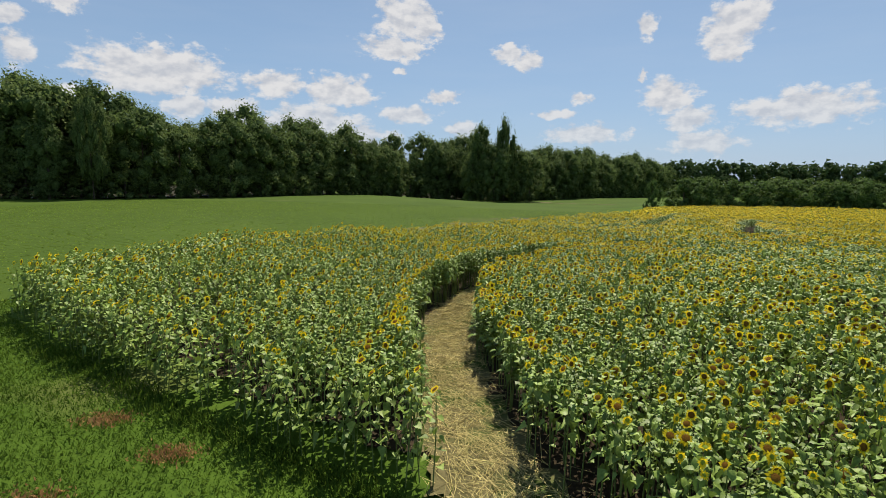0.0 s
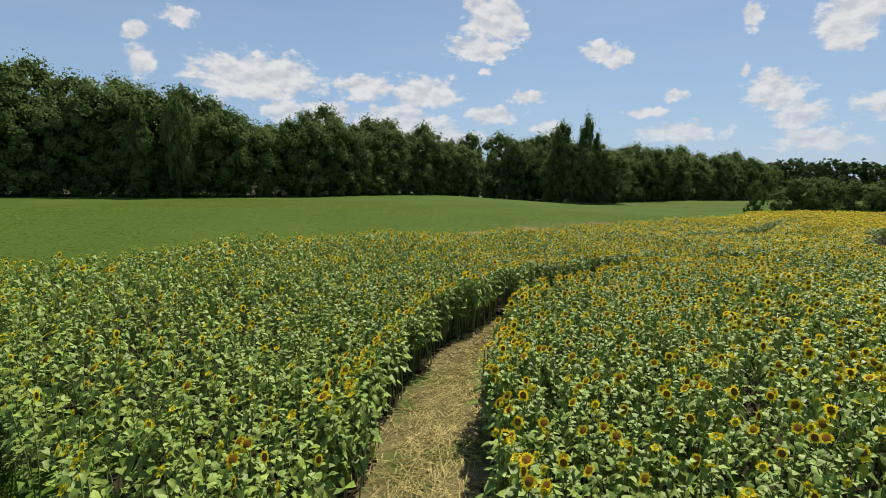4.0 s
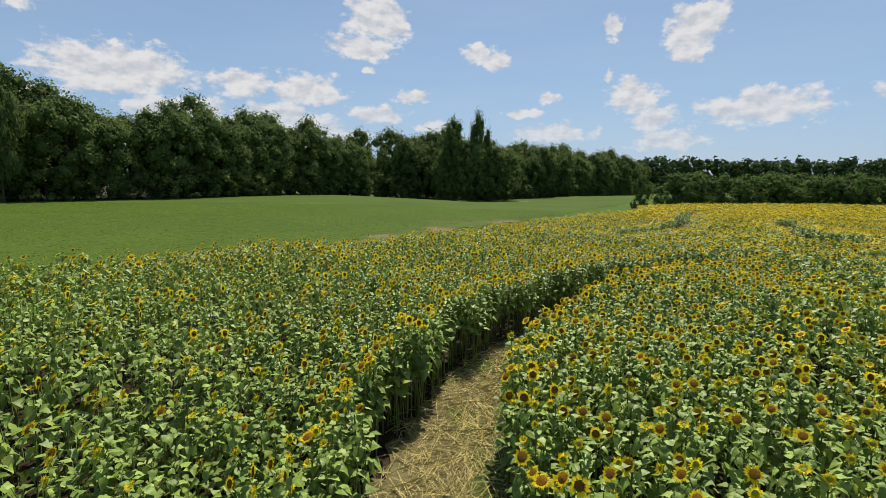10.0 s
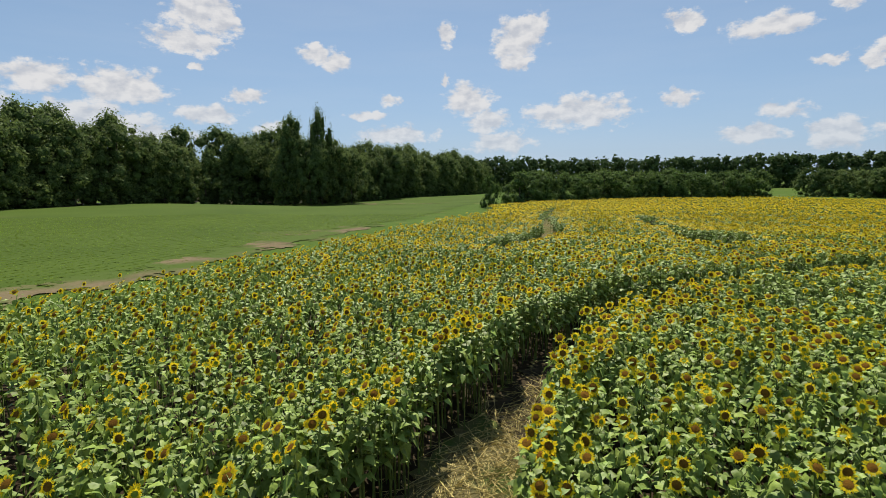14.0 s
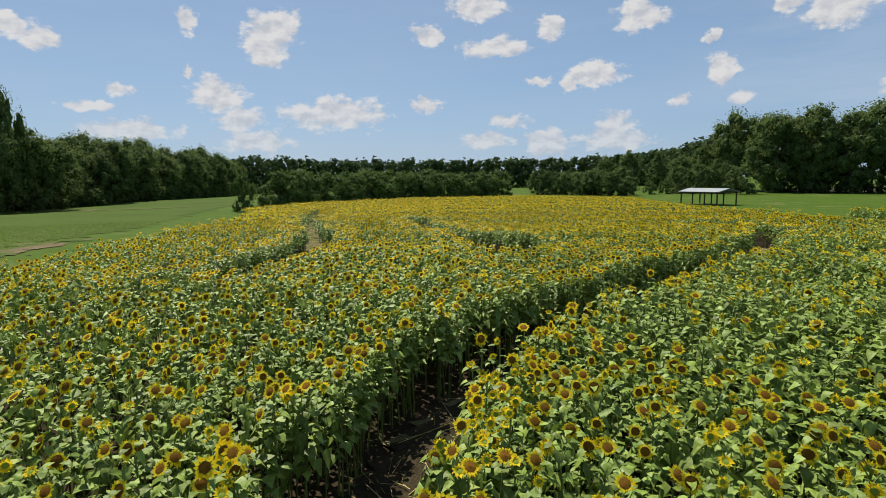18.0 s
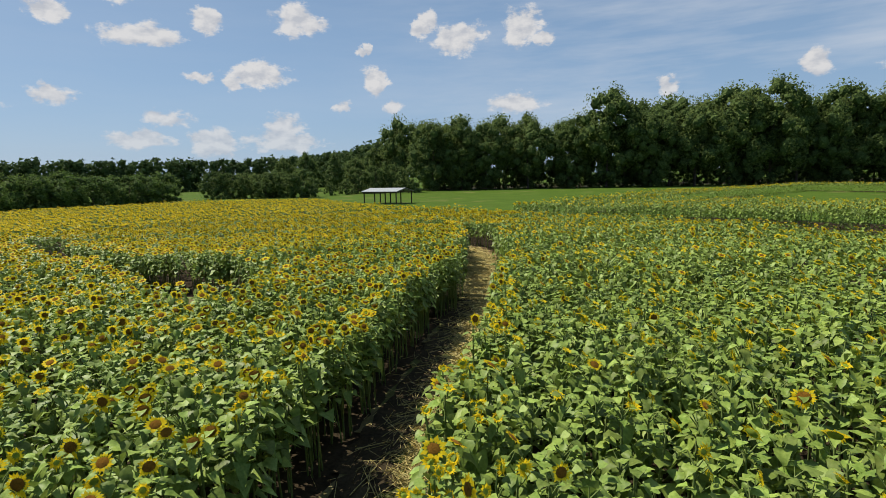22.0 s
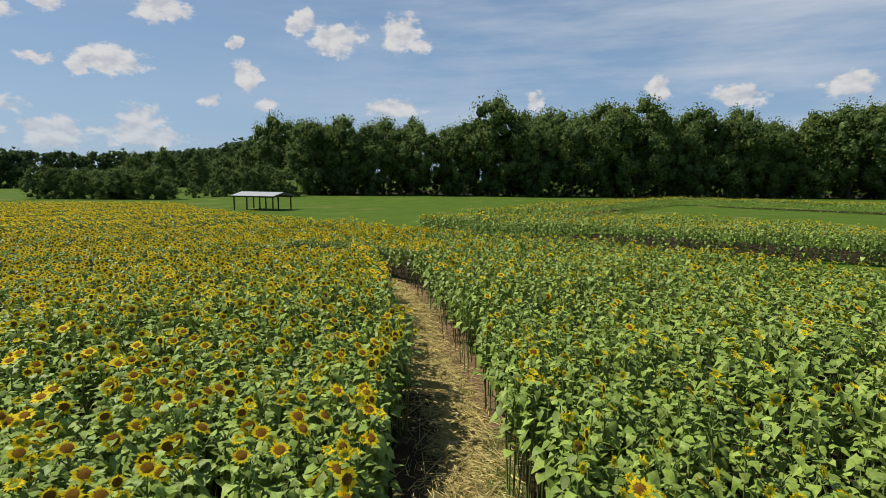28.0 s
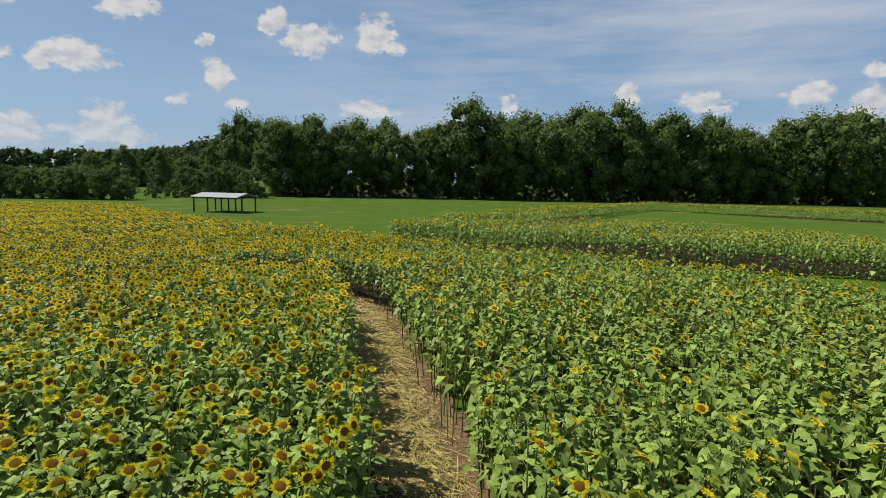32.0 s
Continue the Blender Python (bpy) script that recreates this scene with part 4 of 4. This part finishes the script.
def trunk_of(rng, centres, girth, thin=False):
    b = Bag()
    lean = rng.uniform(-0.015, 0.015, 2)
    b.add(tube((0, 0, -0.03), (lean[0], lean[1], 0.4), girth, girth * 0.7, 7), 0)
    b.add(tube((lean[0], lean[1], 0.4), (lean[0] * 2, lean[1] * 2, 0.85), girth * 0.7, girth * 0.25, 6), 0)
    for c in centres[::max(1, len(centres) // 10)]:
        z = min(0.8, max(0.15, c[2] - 0.15))
        b.add(tube((lean[0], lean[1], z), tuple(c), girth * 0.35, girth * 0.1, 4), 0)
    return b.done()


SHAPES = {
    "round": lambda z: 0.33 * math.sqrt(max(0.02, 1 - ((z - 0.55) / 0.5) ** 2)),
    "tall": lambda z: 0.24 * math.sqrt(max(0.03, 1 - ((z - 0.5) / 0.52) ** 2)),
    "pine": lambda z: 0.20 * max(0.12, min(1.0, (1.04 - z) * 1.6)) * (1.0 if z > 0.3 else 0.7),
    "spread": lambda z: 0.42 * math.sqrt(max(0.03, 1 - ((z - 0.6) / 0.48) ** 2)),
    "bush": lambda z: 0.52 * math.sqrt(max(0.05, 1 - ((z - 0.35) / 0.68) ** 2)),
}
STOCK = {}


def stock(kind, leaf_mat, detail):
    """Meshes of trunk and crown for a kind of tree, three of each."""
    key = (kind, leaf_mat.name, detail)
    if key not in STOCK:
        STOCK[key] = []
        for _ in range(3):
            clumps, leaves, size = ((30, 900, 0.042), (55, 2300, 0.026), (90, 5000, 0.0195))[detail]
            if kind == "bush":
                size *= 1.25
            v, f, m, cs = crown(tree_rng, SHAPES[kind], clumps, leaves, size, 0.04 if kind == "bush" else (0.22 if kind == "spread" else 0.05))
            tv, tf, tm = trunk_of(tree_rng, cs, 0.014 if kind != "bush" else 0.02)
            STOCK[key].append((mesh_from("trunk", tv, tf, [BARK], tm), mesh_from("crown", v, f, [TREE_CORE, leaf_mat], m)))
    return STOCK[key]


LABELS = {"round": "broad leafy deciduous tree in full summer green", "tall": "tall slender leafy tree in dark summer green", "pine": "dark green pine with a narrow crown",
          "spread": "large spreading leafy tree with a wide open crown", "bush": "dense rounded green bush reaching to the ground"}


def tree(x, y, height, kind="round", detail=1, leaf=None, group="", width=1.0, label=""):
    trunk_me, crown_me = stock(kind, leaf or TREE_LEAF, detail)[int(tree_rng.integers(0, 3))]
    root = new("bush" if kind == "bush" else "tree")
    root.empty_display_size = 0.5
    root.location = (x, y, float(land(x, y)) - 0.05)
    root.rotation_euler = (0, 0, tree_rng.uniform(0, 6.28))
    root.scale = (height * width, height * width, height)
    tagged(root, label or LABELS[kind], "bush" if kind == "bush" else "tree", group)
    for n, me in (("trunk", trunk_me), ("crown", crown_me)):
        o = new(n, me)
        o.parent = root
    return root


def along(line, step, rng):
    pts = smooth_line(line, 0.5)
    dist, nxt, res = 0.0, 0.0, []
    for (ax, ay), (bx, by) in zip(pts, pts[1:]):
        dist += math.hypot(bx - ax, by - ay)
        if dist >= nxt:
            res.append((ax, ay))
            nxt = dist + step * rng.uniform(0.7, 1.3)
    return res


def wood(line, step, depth_rows, kinds, heights, detail, group, lower=0.0):
    """Rows of trees along a wood's edge, taller to the back; the wood lies to the left of the line."""
    pts = np.array(line, float)
    for row in range(depth_rows):
        for x, y in along(line, step * (1 + 0.25 * row), tree_rng):
            i = int(np.argmin(np.hypot(pts[:, 0] - x, pts[:, 1] - y)))
            a, b = pts[max(0, i - 1)], pts[min(len(pts) - 1, i + 1)]
            t = (b - a) / np.linalg.norm(b - a)
            off = 2 + row * 6 + tree_rng.uniform(-1.5, 1.5)
            h = tree_rng.uniform(*heights) * (0.82 + 0.14 * row) * (1.0 - lower * min(1.0, max(0.0, (y + 15) / 60)))
            h *= 1.2 if x < -62 else 1.0
            kind = kinds[int(tree_rng.integers(0, len(kinds)))]
            tree(x - t[1] * off, y + t[0] * off, h, kind, detail, TREE_LEAF_DARK if kind == "pine" else None, group)


wood(WOOD_WEST, 5.4, 2, ("round", "tall", "round"), (16.5, 22.5), 2, "trees of the west wood")
wood(WOOD_EAST[::-1], 8.8, 2, ("round", "round", "spread", "tall"), (25.5, 36.5), 2, "trees of the east wood", 0.2)
for _line, _g in ((WOOD_WEST, "undergrowth of the west wood"), (WOOD_EAST[::-1], "undergrowth of the east wood")):
    for _x, _y in along(_line, 3.6, tree_rng):
        tree(_x + tree_rng.uniform(-1, 1), _y + tree_rng.uniform(-1, 1), tree_rng.uniform(4.5, 8), "bush", 0, None, _g, 1.15)


def far_wood(line, step, rows_of, heights):
    """A far wood of which no tree can be told apart, as one mesh of many crowns."""
    kinds = [crown(tree_rng, SHAPES[k], 24, 260, 0.07, 0.05)[:3] for k in ("round", "round", "tall", "tall")]
    pts = np.array(line, float)
    vs, fs, ms, base = [], [], [], 0
    for row in range(rows_of):
        for x, y in along(line, step, tree_rng):
            v, f, m = kinds[int(tree_rng.integers(0, 4))]
            i = int(np.argmin(np.hypot(pts[:, 0] - x, pts[:, 1] - y)))
            a, b = pts[max(0, i - 1)], pts[min(len(pts) - 1, i + 1)]
            t = (b - a) / np.linalg.norm(b - a)
            px, py = x - t[1] * (2 + 6 * row), y + t[0] * (2 + 6 * row)
            h = tree_rng.uniform(*heights)
            vs.append(turn_z(v * (h * 1.1, h * 1.1, h), tree_rng.uniform(0, 6.28)) + (px, py, float(land(px, py)) - 0.3))
            fs.append(f + base), ms.append(m)
            base += len(v)
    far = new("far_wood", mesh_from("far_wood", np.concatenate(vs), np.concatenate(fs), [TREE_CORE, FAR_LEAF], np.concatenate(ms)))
    tagged(far, "distant even-topped wood in hazy dark green", "wood", kind="stuff")


far_wood([(120, 290), (190, 285), (260, 250), (300, 200), (290, 160), (240, 120), (200, 92)], 4.0, 2, (16.5, 19.5))
for _x, _y, _h, _k, _w in ((9.8, 165, 23.6, "tall", 0.72), (17.2, 166, 25, "spread", 0.3), (7.5, 164, 14, "round", 0.8), (14, 163, 17, "round", 0.9), (21, 168, 18, "tall", 0.9), (26, 171, 15, "round", 0.9),
                          (-65, 97, 18.5, "spread", 0.4), (-71, 94, 17, "pine", 0.9)):
    tree(_x, _y, _h, _k, 2, TREE_LEAF_DARK if _k == "pine" else None, "single tall trees", _w)
# the trees that stand out at the end of the east wood
for _x, _y, _h, _k, _w in ((197, 130, 13, "round", 0.9), (197, 121, 14.5, "tall", 1.0), (196, 109.5, 14, "pine", 1.2), (199, 102, 12, "round", 1.0), (195, 93.5, 15, "tall", 1.0),
                          (193, 82, 24.5, "spread", 0.75), (196, 74, 23.5, "spread", 0.7), (198, 64, 22, "round", 0.8), (197, 88, 15, "round", 0.9)):
    tree(_x, _y, _h, _k, 2, TREE_LEAF_DARK if _k == "pine" else None, "trees at the end of the east wood", _w)
tree(6.5, 163, 3.0, "bush", 0, TREE_LEAF_PALE, "brush at the wood's corner", 1.2, "low pale brush heap at the corner of the wood")
for _x, _y in along([(49.2, 113), (60, 116), (80, 118), (100, 118), (114.5, 116.5)], 2.6, tree_rng):
    tree(_x + tree_rng.uniform(-1, 1), _y + tree_rng.uniform(-1, 1), tree_rng.uniform(5.8, 7.2), "bush", 1, TREE_LEAF_HEDGE, "bushes of the hedge", 1.15)
tree(42.7, 112, 6.2, "bush", 1, TREE_LEAF_HEDGE, "bushes of the hedge", 0.6)
for _x, _y in along([(135.5, 117), (137, 105), (136, 90)], 2.8, tree_rng):
    tree(_x, _y, tree_rng.uniform(6.4, 7.4), "bush", 1, None, "bushes behind the shelter", 1.1)
for _x, _y, _h in ((159, 86, 7.6), (161, 81, 8.2), (162, 76, 8.4), (161, 71, 7.8), (148, 90, 3.6), (153, 87.5, 4)):
    tree(_x, _y, _h, "bush", 1, None, "bushes behind the shelter")

# ---- shelter ----


def part(name, bm, mat, parent, label=""):
    me = bpy.data.meshes.new(name)
    bm.to_mesh(me)
    bm.free()
    me.materials.append(mat)
    o = new(name, me)
    o.parent = parent
    if label:
        o["label"] = label
    return o


def box(x0, y0, z0, x1, y1, z1):
    bm = bmesh.new()
    bmesh.ops.create_cube(bm, size=1.0, matrix=Matrix.Translation(((x0 + x1) / 2, (y0 + y1) / 2, (z0 + z1) / 2)) @ Matrix.Diagonal((x1 - x0, y1 - y0, z1 - z0, 1)))
    return bm


def slab(points, thick):
    """A flat slab through four points, thickened downwards."""
    bm = bmesh.new()
    up = [bm.verts.new(p) for p in points]
    dn = [bm.verts.new((p[0], p[1], p[2] - thick)) for p in points]
    bm.faces.new(up), bm.faces.new(dn[::-1])
    for i in range(len(points)):
        j = (i + 1) % len(points)
        bm.faces.new((up[j], up[i], dn[i], dn[j]))
    bmesh.ops.recalc_face_normals(bm, faces=bm.faces)
    return bm


def shelter(x, y, turn):
    L, W, eave, ridge = 7.9, 5.4, 2.2, 2.8
    root = new("field_shelter")
    root.matrix_basis = pose(x, y, float(land(x, y)), 0, 0, turn)
    tagged(root, "open farm shelter with a grey metal gable roof on dark posts", "shelter")
    for i in range(4):
        for s in (-1, 1):
            px, py = -L / 2 + 0.4 + i * (L - 0.8) / 3, s * (W / 2 - 0.35)
            part("post", box(px - 0.08, py - 0.08, -0.35, px + 0.08, py + 0.08, eave), POST, root)
    for s in (-1, 1):
        py = s * (W / 2 - 0.35)
        part("beam", box(-L / 2 + 0.1, py - 0.07, eave - 0.22, L / 2 - 0.1, py + 0.07, eave - 0.003), POST, root)
    for i in range(4):
        px = -L / 2 + 0.4 + i * (L - 0.8) / 3
        part("tie_beam", box(px - 0.05, -W / 2 + 0.43, eave - 0.16, px + 0.05, W / 2 - 0.43, eave - 0.01), POST, root)
        part("king_post", box(px - 0.05, -0.05, eave, px + 0.05, 0.05, ridge - 0.12), POST, root)
    for s in (-1, 1):
        n = 9
        for k in range(n):
            x0, x1 = -L / 2 + k * L / n, -L / 2 + (k + 1) * L / n - 0.02
            part("roof_sheet", slab([(x0, 0.0, ridge), (x1, 0.0, ridge), (x1, s * W / 2, eave + 0.02), (x0, s * W / 2, eave + 0.02)], 0.05), ROOF, root)
    for e in (-1, 1):
        px = e * (L / 2 - 0.06)
        part("gable_board", slab([(px - 0.03, -W / 2 + 0.05, eave), (px - 0.03, 0, ridge - 0.08), (px - 0.03, W / 2 - 0.05, eave), (px + 0.03, W / 2 - 0.05, eave), (px + 0.03, 0, ridge - 0.08), (px + 0.03, -W / 2 + 0.05, eave)], 0.16), TIMBER, root)
    return root


shelter(100.5, 57.8, -109)

# ---- straw on the path ----
straw_rng = np.random.default_rng(8)


def litter(name, line, half, count, label, bare=0.0):
    pts = np.array(line)
    seg = np.diff(pts, axis=0)
    v, f, base = [], [], 0
    for _ in range(count):
        i = int(straw_rng.integers(0, len(seg)))
        t = seg[i] / (np.linalg.norm(seg[i]) + 1e-9)
        if straw_rng.uniform() < bare * math.exp(-((pts[i][0] - 10) / 5.5) ** 4):
            continue
        side = straw_rng.normal(0, half * 0.5)
        # little straw on the left half, to keep the painted shade dark
        if bare and side > 0.1 and 12 < pts[i][0] < 27 and straw_rng.uniform() < 0.85:
            continue
        p = pts[i] + seg[i] * straw_rng.uniform() + np.array((-t[1], t[0])) * side
        a = math.atan2(t[1], t[0]) + straw_rng.normal(0, 0.8)
        ln = straw_rng.uniform(0.08, 0.6)
        r = straw_rng.uniform(0.0028, 0.0065)
        d = np.array((math.cos(a), math.sin(a))) * ln / 2
        p0, p1 = p - d, p + d
        z0, z1 = float(land(*p0)) + 0.06 + straw_rng.uniform(0, 0.05), float(land(*p1)) + 0.06 + straw_rng.uniform(0, 0.05)
        tv, tf = tube((*p0, z0), (*p1, z1), r, r * 0.7, 3)
        v.append(tv), f.append(tf + base)
        base += len(tv)
    return tagged(new(name, mesh_from(name, np.concatenate(v), np.concatenate(f), [STRAW])), label, "straw", kind="stuff")


litter("straw", WAY_MAIN, 0.95, 24000, "dry cut sunflower stalks strewn along the path", 0.95)
litter("straw", [p for p in WAY_MAIN if p[0] > 14], 0.85, 12000, "thick yellow layer of dry cut stalks on the sunny side of the path", 0.01)
# the nearest long stalks lie on the path one by one
stalk_meshes = [mesh_from("stalk", *tube((-0.5 * _l, 0, 0), (0.5 * _l, 0, 0.03), 0.0075, 0.005, 6), [STRAW], smooth=True) for _l in (0.5, 0.7, 0.9, 1.15)]
for _k in range(260):
    _i = int(straw_rng.integers(4, len(WAY_MAIN) - 24))
    (_ax, _ay), (_bx, _by) = WAY_MAIN[_i], WAY_MAIN[_i + 1]
    _a = math.atan2(_by - _ay, _bx - _ax)
    _s = straw_rng.normal(0, 0.4)
    _px, _py = _ax - math.sin(_a) * _s, _ay + math.cos(_a) * _s
    _o = new("stalk", stalk_meshes[_k % 4])
    _o.matrix_basis = pose(_px, _py, float(land(_px, _py)) + 0.075, 0, straw_rng.normal(0, 1.5), math.degrees(_a + straw_rng.normal(0, 0.5)))
    _o.parent = PATHS["path_main"]
litter("straw", WAY_TWO, 0.8, 1200, "dry cut sunflower stalks strewn along the path")
litter("straw", WAY_THREE, 0.9, 1200, "dry cut sunflower stalks strewn along the path")

# ---- grass on the lawn and young crop ----
grass_rng = np.random.default_rng(21)


def tufts(name, x, y, tall_, spread_, mat, label, category, flop=0.5):
    """Short upright blades in one mesh."""
    n = len(x)
    a = grass_rng.uniform(0, 6.28, n)
    hgt, w = grass_rng.uniform(*tall_, n), grass_rng.uniform(*spread_, n)
    z = land(x, y)
    lean = grass_rng.normal(0, flop, (2, n)) * hgt
    v = np.stack([np.stack([x - np.cos(a) * w, y - np.sin(a) * w, z], 1), np.stack([x + np.cos(a) * w, y + np.sin(a) * w, z], 1), np.stack([x + lean[0], y + lean[1], z + hgt], 1)], 1)
    return tagged(new(name, mesh_from(name, v.reshape(-1, 3), np.arange(3 * n).reshape(-1, 3), [mat])), label, category, kind="stuff")


_x, _y = grass_rng.uniform(-19, 3, 150000), grass_rng.uniform(2, 18, 150000)
_ok = ~inside(FIELD, _x, _y) & (_y < 16 - 0.2 * _x) & (_y > 4.5 - 0.5 * (_x + 4))
tufts("lawn_grass", _x[_ok], _y[_ok], (0.03, 0.09), (0.008, 0.02), BLADE, "short green lawn grass beside the sunflowers", "grass")
_i = grass_rng.integers(0, 6, 3500)
_e = np.array(FIELD[:7])
_u = grass_rng.uniform(0, 1, 3500)[:, None]
_p = _e[_i % 6] * (1 - _u) + _e[_i % 6 + 1] * _u + grass_rng.normal(0, 0.22, (3500, 2)) + (-0.12, -0.2)
tufts("edge_weeds", _p[:, 0], _p[:, 1], (0.05, 0.22), (0.01, 0.025), BLADE, "ragged weeds and long grass along the field's edge", "weeds")
_x, _y = grass_rng.uniform(-60, 25, 110000), grass_rng.uniform(15, 100, 110000)
_row = np.round((0.82 * _x - 0.57 * _y) / 0.76) * 0.76 - (0.82 * _x - 0.57 * _y)
_x, _y = _x + 0.82 * _row * 0.85, _y - 0.57 * _row * 0.85
_ok = inside(CROP_FIELD, _x, _y)
tufts("young_crop", _x[_ok], _y[_ok], (0.03, 0.07), (0.04, 0.1), CROP_LEAF, "rows of low young green crop plants", "crop", 2.6)

# dead thatch on the lawn
for _cx, _cy, _r in ((-7.0, 8.9, 0.55), (-5.2, 7.7, 0.5), (-6.4, 6.3, 0.6)):
    _n = int(1100 * _r)
    _x, _y = grass_rng.normal(_cx, _r * 0.45, _n), grass_rng.normal(_cy, _r * 0.3, _n)
    tufts("dry_grass_patch", _x, _y, (0.02, 0.07), (0.012, 0.03), DRY_GRASS, "rust-brown patch of dead thatch on the lawn", "dry grass")
